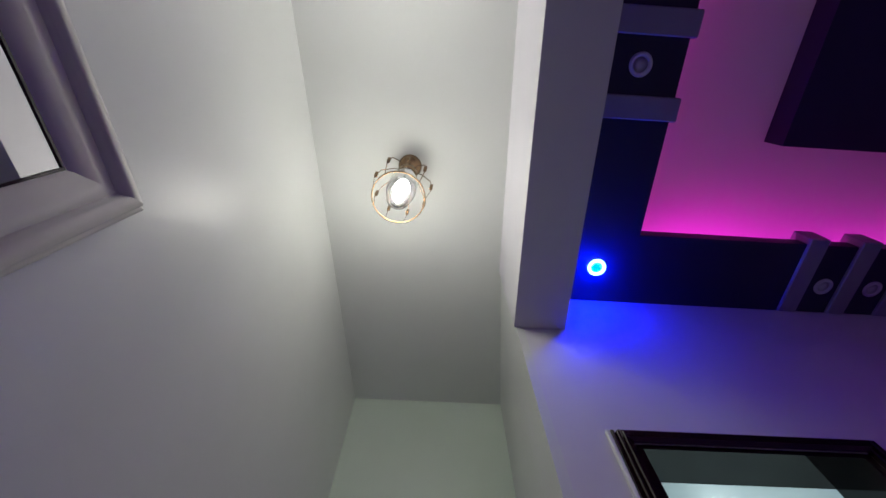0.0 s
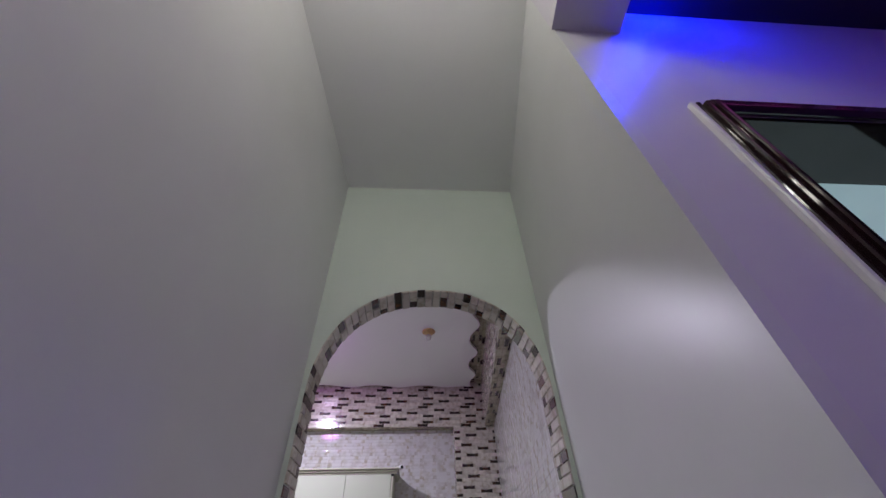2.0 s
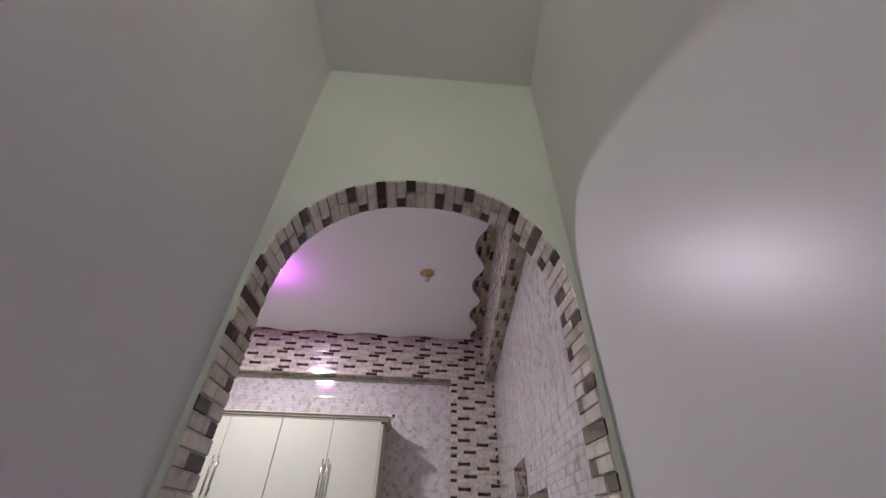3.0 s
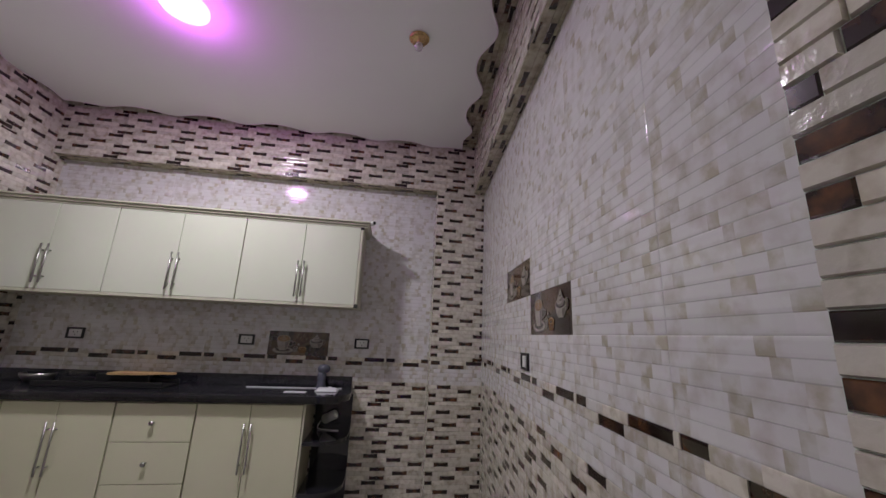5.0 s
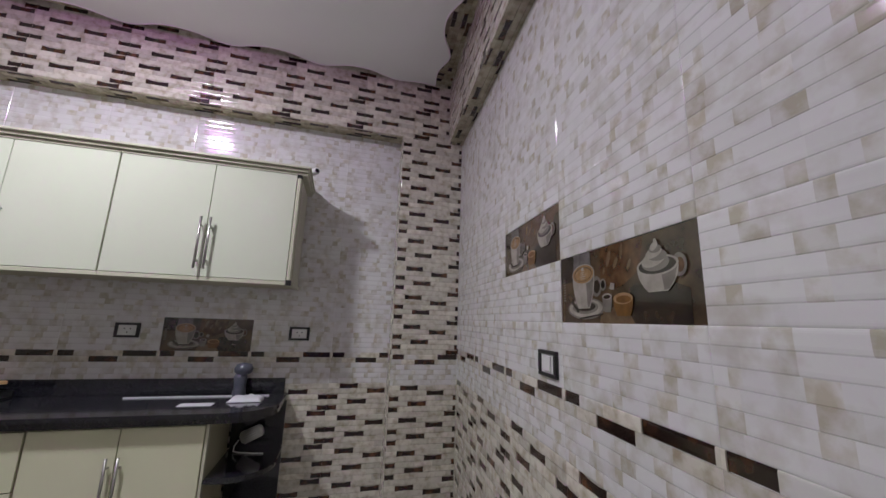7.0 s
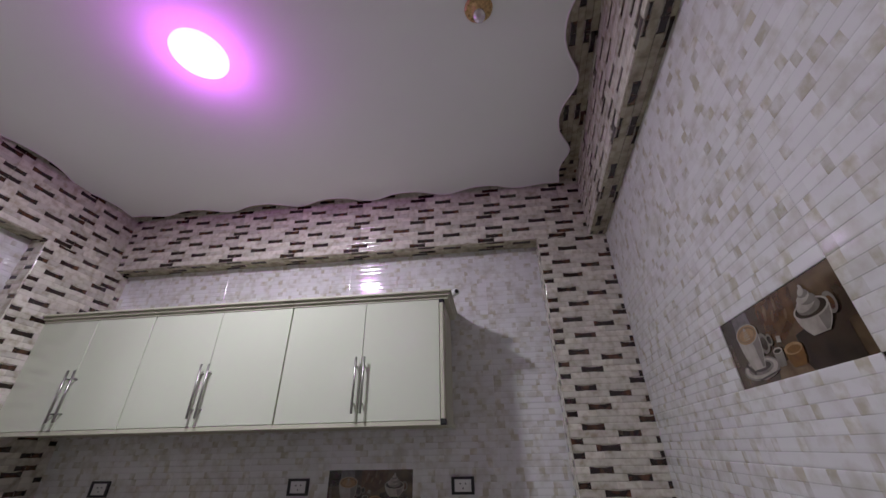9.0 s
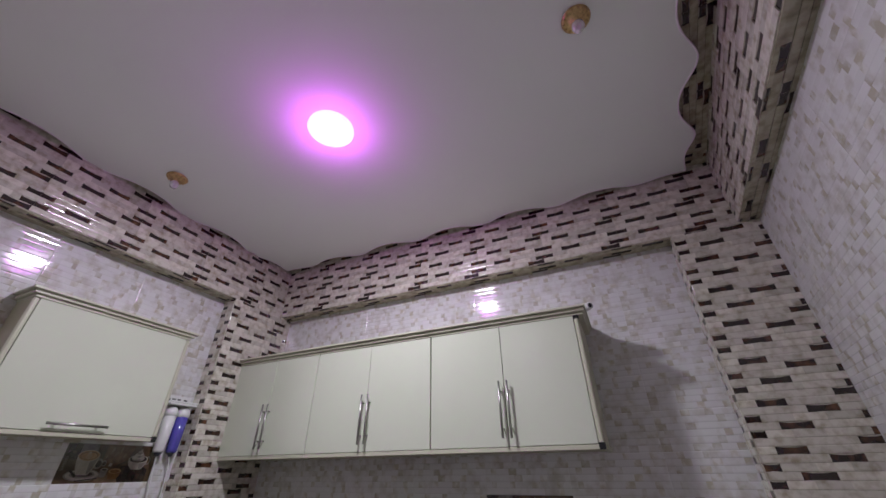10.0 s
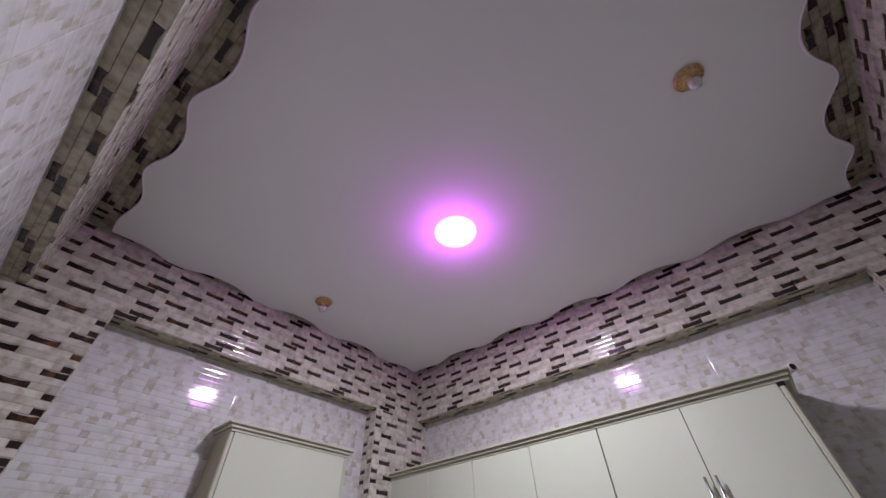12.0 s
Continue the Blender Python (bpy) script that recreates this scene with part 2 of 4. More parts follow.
def prism(bm, outline, z0, z1, mat=0):
    """A closed outline of (x, y), standing from z0 to z1."""
    lo = [bm.verts.new((x, y, z0)) for x, y in outline]
    hi = [bm.verts.new((x, y, z1)) for x, y in outline]
    n = len(outline)
    for i in range(n):
        bm.faces.new((lo[i], lo[(i + 1) % n], hi[(i + 1) % n], hi[i])).material_index = mat
    bm.faces.new(hi).material_index = mat
    bm.faces.new(lo[::-1]).material_index = mat


def structure(name, dims, mat, label=""):
    return tagged(boxed(name, dims, mat), label, "", "", "structure")


# ---- large structure: corridor and living room ----
structure("floor", (KL - 0.3, LY0 - 0.2, -0.12, LX1 + 0.2, 5.4, 0), FLOOR, "pale polished porcelain floor")
structure("wall_corridor", (XL - 0.15, LY0, 0, XL, YA, ZC), PAINT, "smooth off-white satin painted corridor wall")
structure("wall_back", (XL - 0.15, LY0 - 0.15, 0, LX1 + 0.15, LY0, 3.3), LWALL, "off-white painted wall behind")
structure("wall_living_side", (LX1, LY0, 0, LX1 + 0.15, 5.1, 3.3), LWALL, "off-white painted living room wall")
structure("ceiling_corridor", (XL, LY0, ZC, 0.376, YA, ZC + 0.12), CEIL, "off-white painted corridor ceiling")
structure("ceiling_corridor_end", (0.376, YD - 0.3, ZC, XR + 0.14, YA, ZC + 0.12), CEIL, "off-white painted corridor ceiling")
structure("ceiling_beam", (0.376, LY0, 2.557, 0.586, YD, ZC + 0.2), LWALL, "off-white plastered downstand beam")

# wall with the dark doorway: pieces round its opening
DX0, DX1, DZ = 0.628, 1.322, 2.050
bm = bmesh.new()
box(bm, 0.412, YD, 0, DX0, YD + 0.15, 3.3)
box(bm, DX1, YD, 0, LX1, YD + 0.15, 3.3)
box(bm, DX0, YD, DZ, DX1, YD + 0.15, 3.3)
tagged(finish("wall_doorway", bm, LWALL), "off-white painted wall with a dark-framed doorway", "", "", "structure")

# living room ceiling: navy border, raised pink-lit field, dark inner panel
structure("ceiling_border_side", (0.586, LY0, ZL, 0.925, 0.52, ZL + 0.05), NAVY, "navy painted dropped ceiling border")
structure("ceiling_border_end", (0.586, 0.52, ZL, LX1, YD, ZL + 0.05), NAVY, "navy painted dropped ceiling border")
structure("ceiling_living", (0.586, LY0, ZC, LX1, YD, ZC + 0.1), CEIL, "white painted raised ceiling lit magenta")
structure("ceiling_dark_panel", (1.488, LY0, 2.90, LX1, 0.14, ZC - 0.002), NAVY, "dark square dropped ceiling panel")
boxed("cove_strip", (0.96, 0.532, ZL + 0.052, LX1, 0.550, ZL + 0.062), PINK_E)
tagged(bpy.data.objects["cove_strip"], "magenta LED strip on the ceiling border", "light strip")
tagged(boxed("cove_strip", (0.88, LY0, ZL + 0.052, 0.90, 0.49, ZL + 0.062), PINK_E), "magenta LED strip on the ceiling border", "light strip")


def bar(x0, y0, x1, y1):
    ob = boxed("ceiling_bar", (x0, y0, ZL - 0.012, x1, y1, ZL + 0.085), BAR, bevel=0.004)
    return tagged(ob, "grey painted box bar crossing the navy ceiling border", "ceiling bar", "bars on the navy border")


for x in (1.655, 1.885, 2.115, 2.345):
    bar(x, 0.49, x + 0.085, YD - 0.002)
for y in (-0.018, -0.285, -0.555):
    bar(0.589, y, 0.945, y + 0.082)


def downlight(x, y, lit=False):
    e = base("recessed_spot", x, y, ZL, "lit blue recessed ceiling spot" if lit else "unlit round recessed ceiling spot in the navy border", "ceiling spot", "spots in the navy border")
    bm = bmesh.new()
    lathe(bm, [(0.040, 0), (0.040, -0.006), (0.028, -0.008), (0.025, -0.002)], (x, y, ZL - 0.001), 24)
    part("rim", bm, BLUE_R if lit else SPOT_OFF, e, "glowing ring" if lit else "")
    bm = bmesh.new()
    lathe(bm, [(0.0, -0.0025), (0.025, -0.002)], (x, y, ZL - 0.001), 24)
    part("lens", bm, BLUE_E if lit else SPOT_OFF, e)


downlight(0.768, 0.684, True)
downlight(0.775, -0.115)
downlight(1.815, 0.72)
downlight(2.045, 0.72)
downlight(0.79, -0.42)

# the corridor and living room stand a little askew to the kitchen
SKEW = 0.068
for ob in list(bpy.data.objects):
    if ob.type == "MESH" and ob.name != "floor":
        for v in ob.data.vertices:
            v.co.x += SKEW * (v.co.y - YD)
bm = bmesh.new()
prism(bm, [(0.384, YD - 0.001), (0.54, YD + 0.004), (XR + 0.14, YA), (XR, YA)], 0, ZC)
tagged(finish("wall_corridor_inner", bm, PAINT), "smooth off-white satin painted corridor wall", "", "", "structure")

# room behind the doorway
structure("wall_back_room", (1.05, 5.0, 0, LX1, 5.1, 3.3), ROOMW, "pale painted wall of the next room")
structure("wall_back_room_side", (KR + 0.15, YB, 0, KR + 0.2, 5.0, 3.3), ROOMW, "pale painted wall of the next room")
structure("wall_back_room_near", (XR + 0.14, YA + 0.02, 0, KR + 0.2, YB, 3.3), ROOMW, "pale painted wall of the next room")
bm = bmesh.new()
prism(bm, [(XR + 0.14, YD + 0.15), (LX1, YD + 0.15), (LX1, 5.0), (KR + 0.2, 5.0), (KR + 0.2, YB), (XR + 0.14, YB)], ZC, ZC + 0.12)
tagged(finish("ceiling_back_room", bm, ROOMW), "pale painted ceiling of the next room", "", "", "structure")
bm = bmesh.new()
pts = [(3.85, 1.1), (3.9, 3.5), (3.88, 3.8), (3.80, 4.05), (3.62, 4.2), (3.3, 4.28), (1.2, 4.3)]
tube(bm, [(x, y, ZC - 0.10) for x, y in pts], 0.03, 8)
tagged(finish("blue_cove_strip", bm, BLUEC), "glowing blue LED strip under the ceiling edge", "light strip")
bm = bmesh.new()
prism(bm, [(x + 0.03, y + 0.03) for x, y in pts] + [(1.2, 5.0), (LX1, 5.0), (LX1, 1.13)], ZC - 0.13, ZC - 0.001)
tagged(finish("ceiling_back_room_drop", bm, ROOMW), "pale dropped ceiling with a curved edge", "", "", "structure")


def cage_pendant(x, y, z, group="cage pendants"):
    e = base("cage_pendant", x, y, z, "brass wire-cage ceiling light with a lit clear bulb", "ceiling light", group)
    bm = bmesh.new()
    lathe(bm, [(0.0, 0.0), (0.05, 0.0), (0.052, -0.008), (0.040, -0.02), (0.018, -0.026), (0.012, -0.05), (0.020, -0.055), (0.022, -0.10), (0.030, -0.115), (0.0, -0.118)], (x, y, z), 28)
    part("canopy", bm, BRASS, e, "brass canopy and stem")
    bm = bmesh.new()
    top, low, r = z - 0.10, z - 0.255, 0.105
    for i in range(9):
        a = 2 * math.pi * i / 9
        c, s = math.cos(a), math.sin(a)
        tube(bm, [(x + c * q, y + s * q, h) for q, h in ((0.022, top), (0.06, top - 0.01), (0.105, top - 0.05), (0.118, top - 0.10), (r, low))], 0.0018, 5)
        box(bm, x + c * 0.115 - 0.006, y + s * 0.115 - 0.006, top - 0.095, x + c * 0.115 + 0.006, y + s * 0.115 + 0.006, top - 0.072, 0.002)
    tube(bm, [(x + r * math.cos(2 * math.pi * i / 32), y + r * math.sin(2 * math.pi * i / 32), low) for i in range(32)], 0.0030, 6, closed=True)
    lathe(bm, [(0.022, -0.10), (0.040, -0.105), (0.044, -0.13), (0.0, -0.131)], (x, y, z), 24)
    tilt(bm, x, y, z)
    part("cage", bm, BRASS, e, "tilted brass wire cage")
    bm = bmesh.new()
    lathe(bm, [(0.0, -0.135), (0.038, -0.14), (0.052, -0.165), (0.052, -0.19), (0.036, -0.21), (0.0, -0.215)], (x, y, z), 20)
    lathe(bm, [(0.0, -0.222), (0.024, -0.226), (0.030, -0.245), (0.020, -0.262), (0.0, -0.266)], (x, y, z), 16)
    tilt(bm, x, y, z)
    b = part("bulb", bm, BULB, e, "glowing bulb", smooth=True)
    b.visible_shadow = False
    bm = bmesh.new()
    lathe(bm, [(0.040, -0.132), (0.058, -0.17), (0.060, -0.22), (0.046, -0.262), (0.020, -0.280), (0.0, -0.282)], (x, y, z), 22)
    tilt(bm, x, y, z)
    g = part("glass", bm, CRYSTAL, e, "clear glass envelope", smooth=True)
    g.visible_shadow = False
    return e


def tilt(bm, x, y, z):
    for v in bm.verts:
        d = max(0, z - 0.09 - v.co.z)
        v.co.x, v.co.y = v.co.x - 0.15 * d, v.co.y + 0.40 * d


cage_pendant(-0.093, 0.338, ZC)
cage_pendant(2.75, 3.25, ZC)
# Unseen pendant, added only as a body for the corridor fill lamp.
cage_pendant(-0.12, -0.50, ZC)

# doorway frame in dark lacquer
DT = DZ + 0.040
e = base("door_frame", 0.975, YD, 0, "dark glossy lacquered moulded doorway frame, standing open", "door frame")
bm = bmesh.new()
for k, (o, d) in enumerate(((0.0, 0.012), (0.013, 0.020), (0.026, 0.026), (0.039, 0.018))):
    a, b2 = 0.575 + o, 0.575 + o + 0.0125
    box(bm, a, YD - d, 0, b2, YD + 0.002, DT - o * 0.55, 0.003)
part("jamb_moulding", bm, LACQUER, e)
boxed("edge_bead", (0.562, YD - 0.012, 0, 0.5745, YD + 0.002, DT), SWITCHW, e, 0.003, "white edge bead")
bm = bmesh.new()
for k, (o, d) in enumerate(((0.0, 0.012), (0.013, 0.020), (0.026, 0.026), (0.039, 0.018))):
    box(bm, 1.375 - o - 0.0125, YD - d, 0, 1.375 - o, YD + 0.002, DT - o * 0.55, 0.003)
part("jamb_moulding", bm, LACQUER, e)
bm = bmesh.new()
box(bm, 0.589, YD - 0.022, DT - 0.040, 1.361, YD + 0.001, DT, 0.010)
part("head_moulding", bm, LACQUER, e)
bm = bmesh.new()
box(bm, DX0 - 0.001, YD - 0.001, 0, DX0 + 0.025, YD + 0.149, DZ)
box(bm, DX1 - 0.025, YD - 0.001, 0, DX1 + 0.001, YD + 0.149, DZ)
box(bm, DX0 + 0.025, YD - 0.001, DZ - 0.012, DX1 - 0.025, YD + 0.149, DZ + 0.001)
part("lining", bm, LACQUER, e)

# framed mirror on the corridor wall
XM, MY0, MY1, MZ0, MZ1 = -0.519, -1.0, 0.203, 0.62, 2.004
FRAME_PROFILE = ((0.0, 0.0), (0.0, 0.011), (0.006, 0.014), (0.011, 0.014), (0.014, 0.024), (0.020, 0.032), (0.028, 0.035), (0.036, 0.033), (0.043, 0.026),
                 (0.047, 0.017), (0.050, 0.020), (0.070, 0.019), (0.094, 0.011), (0.097, 0.006), (0.100, 0.006))


def frame_bar(name, side, parent):
    """One mitred bar of the moulded frame; side 0 top, 1 far, 2 bottom, 3 near."""
    bm = bmesh.new()
    rows = []
    for d, h in FRAME_PROFILE:
        y0, y1, z0, z1 = MY0 + d, MY1 - d, MZ0 + d, MZ1 - d
        ends = (((y0, z1), (y1, z1)), ((y1, z1), (y1, z0)), ((y1, z0), (y0, z0)), ((y0, z0), (y0, z1)))[side]
        rows.append([bm.verts.new((XM + h + SKEW * (y - MY1), y, z)) for y, z in ends])
    for a, b in zip(rows, rows[1:]):
        bm.faces.new((a[0], a[1], b[1], b[0])).smooth = True
    bmesh.ops.recalc_face_normals(bm, faces=bm.faces[:])
    return part(name, bm, SILVER, parent)


e = base("wall_mirror", XM, -0.4, 0.9, "large mirror in a wide silver-white moulded frame", "mirror")
for nm, k in (("frame_top", 0), ("frame_side", 1), ("frame_bottom", 2), ("frame_side", 3)):
    frame_bar(nm, k, e)
for nm, d0, d1, h, mt in (("pane", 0.104, None, 0.004, MIRROR), ("slip", 0.0995, 0.1035, 0.0065, LACQUER)):
    bm = bmesh.new()
    y0, y1, z0, z1 = MY0 + d0, MY1 - d0, MZ0 + d0, MZ1 - d0
    q = [bm.verts.new((XM + h + SKEW * (y - MY1), y, z)) for y, z in ((y0, z0), (y1, z0), (y1, z1), (y0, z1))]
    if d1:
        y0, y1, z0, z1 = MY0 + d1, MY1 - d1, MZ0 + d1, MZ1 - d1
        r = [bm.verts.new((XM + h + SKEW * (y - MY1), y, z)) for y, z in ((y0, z0), (y1, z0), (y1, z1), (y0, z1))]
        for k in range(4):
            bm.faces.new((q[k], q[(k + 1) % 4], r[(k + 1) % 4], r[k]))
    else:
        bm.faces.new(q)
    ob = part(nm, bm, mt, e)
    md = ob.modifiers.new("thick", "SOLIDIFY")
    md.thickness, md.offset = 0.003, -1

# ---- arch wall ----
AC, AA, AB, AS = 0.050, 0.440, 0.455, 1.840   # centre, half width, rise, springing


def arch_z(x):
    q = min(1.0, abs((x - AC) / AA))
    return AS + AB * (1 - q ** 2.25) ** (1 / 2.25)


bm = bmesh.new()
N = 48
xs = [AC - AA * math.cos(math.pi * i / N) for i in range(N + 1)]
ring = [[bm.verts.new((x, y, z)) for y in (YA, YB) for z in (arch_z(x), ZC)] for x in xs]
for a, b in zip(ring, ring[1:]):
    for q in ((a[0], b[0], b[1], a[1]), (b[2], a[2], a[3], b[3]), (a[0], a[2], b[2], b[0]), (a[1], b[1], b[3], a[3])):
        bm.faces.new(q)
box(bm, XL - 0.12, YA, 0, AC - AA, YB, ZC)
box(bm, AC + AA, YA, 0, XR + 0.14, YB, ZC)
tagged(finish("wall_arch", bm, PAINT_ARCH), "off-white painted wall given a pale green light cast, with a tile-lined arch", "", "", "structure")
wall_arch = bpy.data.objects["wall_arch"]

# ---- kitchen shell ----
def slab(name, outline, z0, z1, mat, label):
    bm = bmesh.new()
    prism(bm, outline, z0, z1)
    return tagged(finish(name, bm, mat), label, "", "", "structure")


BACK = "plain backing of the tiled kitchen wall"
Q = 0.0095
slab("wall_kitchen_right", [(right(YA) + Q, YA + 0.002), (right(5.2) + Q, 5.2), (right(5.2) + 0.14, 5.2), (right(YA) + 0.14, YA + 0.002)], 0, 3.2, GROUT, BACK)
structure("wall_kitchen_far", (KL - 0.15, KF + Q, 0, KR + 0.02, KF + 0.2, 3.2), GROUT, BACK)
structure("wall_kitchen_left", (KL - 0.15, YB - 0.13, 0, KL - Q, KF + Q, 3.2), GROUT, BACK)
structure("wall_kitchen_near", (KL - Q, YB - 0.13, 0, XL - 0.151, YB - Q, 3.2), GROUT, BACK)
structure("ceiling_kitchen", (KL, YB, ZK + 0.06, KR + 0.02, KF, 3.25), CEIL, "painted kitchen ceiling slab")
BAND = "projecting tiled ceiling band"
structure("band_far", (PL - Q, PF + Q, ZB + Q, PR, KF + 0.009, ZK + 0.06), GROUT, BAND)
slab("band_right", [(right(YB, 0.101) + Q, YB + 0.01), (PR + Q, PF), (PR + Q, KF), (right(KF) + 0.008, KF), (right(YB) + 0.008, YB + 0.01)], ZB + Q, ZK + 0.06, GROUT, BAND)
structure("band_left", (KL - 0.009, YB + 0.01, ZB + Q, PL - Q, KF, ZK + 0.06), GROUT, BAND)
structure("band_near", (PL, YB - 0.008, ZB + Q, right(PN, 0.101), PN - Q, ZK + 0.06), GROUT, BAND)
structure("pilaster_far", (0.407, PF + Q, 0, KR + 0.01, KF + 0.009, ZB + Q), GROUT, "projecting tiled corner pilaster")
structure("pilaster_left", (KL - 0.009, 4.257, 0, PL - Q, KF + 0.009, ZB + Q), GROUT, "projecting tiled corner pilaster")
structure("pilaster_left_near", (KL - 0.009, YB - 0.008, 0, PL - Q, 2.40, ZB + Q), GROUT, "projecting tiled corner pilaster")

# wavy gypsum board: scallops along each side, dying out at the corners
M = 140


def side(p, q, normal, amp, period, phase):
    """Points from corner p to corner q, waved along normal."""
    n = (Vector(q) - Vector(p)).length
    pts = []
    for i in range(M):
        s = i / M
        k = 2 * math.pi * (s * n - phase) / period
        a = amp * (math.cos(k) + 0.12 * math.cos(2 * k)) * min(1, 8 * s, 8 * (1 - s))
        pts.append((p[0] + (q[0] - p[0]) * s + normal[0] * a, p[1] + (q[1] - p[1]) * s + normal[1] * a))
    return pts


NL, NR, FR, FL = (-2.665, 2.165), (0.385, 2.155), (0.612, 4.700), (-2.672, 4.652)
out = side(NL, NR, (0, -1), 0.030, 0.52, 0.585) + side(NR, FR, (1, 0), 0.042, 0.53, 2.25) + side(FR, FL, (0, 1), 0.031, 0.557, 0.257) + side(FL, NL, (-1, 0), 0.036, 0.59, 0.37)
bm = bmesh.new()
prism(bm, out, ZK, ZK + 0.028)
bmesh.ops.bevel(bm, geom=[ed for ed in bm.edges if all(abs(v.co.z - ZK) < 1e-5 for v in ed.verts)], offset=0.008, segments=2, affect="EDGES")
# Thin bead added along the outline, standing in for the lit board edge.
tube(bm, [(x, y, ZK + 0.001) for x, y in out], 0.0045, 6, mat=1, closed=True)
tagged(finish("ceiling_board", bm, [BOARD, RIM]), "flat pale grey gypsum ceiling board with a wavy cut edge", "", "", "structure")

# round ceiling light
e = base("round_ceiling_light", -1.212, 3.485, ZK, "lit round white LED ceiling panel with a violet glowing rim", "ceiling light")
bm = bmesh.new()
lathe(bm, [(0.122, 0.0), (0.124, -0.014), (0.108, -0.022), (0.096, -0.020)], (-1.212, 3.485, ZK), 40)
part("rim", bm, LED_P, e, "violet glowing rim")
bm = bmesh.new()
lathe(bm, [(0.0, -0.026), (0.06, -0.024), (0.096, -0.020)], (-1.212, 3.485, ZK), 40)
part("diffuser", bm, LED_W, e, "white glowing diffuser")


def gilt_spot(x, y):
    e = base("gilt_ceiling_spot", x, y, ZK, "gilt ornate ceiling spot with a small clear crystal", "ceiling spot", "gilt ceiling spots")
    bm = bmesh.new()
    lathe(bm, [(0.0, 0.0), (0.056, 0.0), (0.060, -0.006), (0.050, -0.014), (0.042, -0.012), (0.034, -0.020), (0.018, -0.022), (0.016, -0.034), (0.0, -0.035)], (x, y, ZK), 28)
    for i in range(14):
        a = 2 * math.pi * i / 14
        cyl(bm, (x + 0.050 * math.cos(a), y + 0.050 * math.sin(a), ZK - 0.005), (x + 0.050 * math.cos(a), y + 0.050 * math.sin(a), ZK - 0.018), 0.007, 0.004, 6)
    part("rose", bm, GOLD, e, "gilt scalloped rose")
    bm = bmesh.new()
    lathe(bm, [(0.012, -0.034), (0.024, -0.046), (0.026, -0.062), (0.019, -0.080), (0.0, -0.088)], (x, y, ZK), 14)
    part("crystal", bm, FROST, e, "frosted crystal drop", smooth=True)


gilt_spot(0.091, 3.455)
gilt_spot(-2.353, 3.384)

# ---- kitchen cabinets ----
def bar_handle(bm, x, y, z0, z1, out=-1, axis="z"):
    """A bar handle on a front that faces -y (axis z) or, turned by the caller, any other way."""
    if axis == "z":
        cyl(bm, (x, y + out * 0.030, z0), (x, y + out * 0.030, z1), 0.006, seg=10)
        for z in (z0 + 0.045, z1 - 0.045):
            cyl(bm, (x, y, z), (x, y + out * 0.030, z), 0.0045, seg=8)


def wall_unit(x0, x1, first=False, last=False):
    z0, z1, yf, yb = 1.493, 2.130, 4.464, KF - 0.001
    e = base("wall_cabinet", (x0 + x1) / 2, yb, z0, "cream two-door wall cabinet with long steel bar handles, closed", "kitchen cabinet", "wall cabinets")
    boxed("body", (x0, yf + 0.02, z0, x1, yb, z1), CARCASS, e)
    xm = (x0 + x1) / 2
    for a, b, hx in ((x0 + 0.003, xm - 0.0015, xm - 0.022), (xm + 0.0015, x1 - (0.022 if last else 0.003), xm + 0.022)):
        d = boxed("door", (a, yf, z0 + 0.018, b, yf + 0.018, z1 - 0.012), CABINET, e, 0.002)
        bm = bmesh.new()
        bar_handle(bm, hx, yf, z0 + 0.055, z0 + 0.325)
        part("handle", bm, CHROME, d, "brushed steel bar handle", smooth=True)
    bm = bmesh.new()
    box(bm, x0, yf + 0.001, z0 - 0.004, x1, yf + 0.03, z0 + 0.016, 0.002)
    part("bottom_rail", bm, ALU, e)
    bm = bmesh.new()
    xe = x1 + (0.03 if last else 0)
    for k, (dy, za, zb) in enumerate(((0.004, 2.118, 2.134), (0.018, 2.1345, 2.152), (0.034, 2.1525, 2.166))):
        box(bm, x0, yf - dy, za, xe + dy * (0.6 if last else 0), yb, zb, 0.003)
    part("cornice", bm, ALU, e, "stepped cream cornice")
    if last:
        bm = bmesh.new()
        box(bm, x1 - 0.020, yf - 0.001, z0 + 0.02, x1 + 0.004, yf + 0.024, z1 - 0.02, 0.006)
        box(bm, x1 + 0.0005, yf + 0.05, z0 + 0.0, x1 + 0.004, yb, z1 - 0.02)
        box(bm, x1 - 0.01, yf + 0.03, z0 - 0.004, x1 + 0.014, yb, z0 + 0.016, 0.002)
        part("end_profile", bm, ALU, e, "cream aluminium end profile")
        for z in (z0 - 0.004, z1 - 0.03):
            boxed("corner_cap", (x1 - 0.022, yf - 0.003, z, x1 + 0.006, yf + 0.028, z + 0.028), BLACKP, e, 0.003, "black plastic corner cap")
    return e


wall_unit(PL + 0.002, -1.938)
wall_unit(-1.937, -1.073)
wall_unit(-1.072, -0.205, last=True)

# lift-up cabinet on the left wall
CX, CY0, CY1, CZ0, CZ1 = -2.630, 3.17, 3.975, 1.58, 2.19
e = base("wall_cabinet", CX, (CY0 + CY1) / 2, CZ0, "closed cream lift-up wall cabinet, one wide door, low steel handle", "kitchen cabinet")
boxed("body", (KL, CY0, CZ0, CX - 0.02, CY1, CZ1), CARCASS, e)
d = boxed("door", (CX - 0.018, CY0 + 0.022, CZ0 + 0.018, CX, CY1 - 0.022, CZ1 - 0.012), CABINET, e, 0.002)
bm = bmesh.new()
cyl(bm, (CX + 0.028, 3.44, CZ0 + 0.05), (CX + 0.028, 3.70, CZ0 + 0.05), 0.006, seg=10)
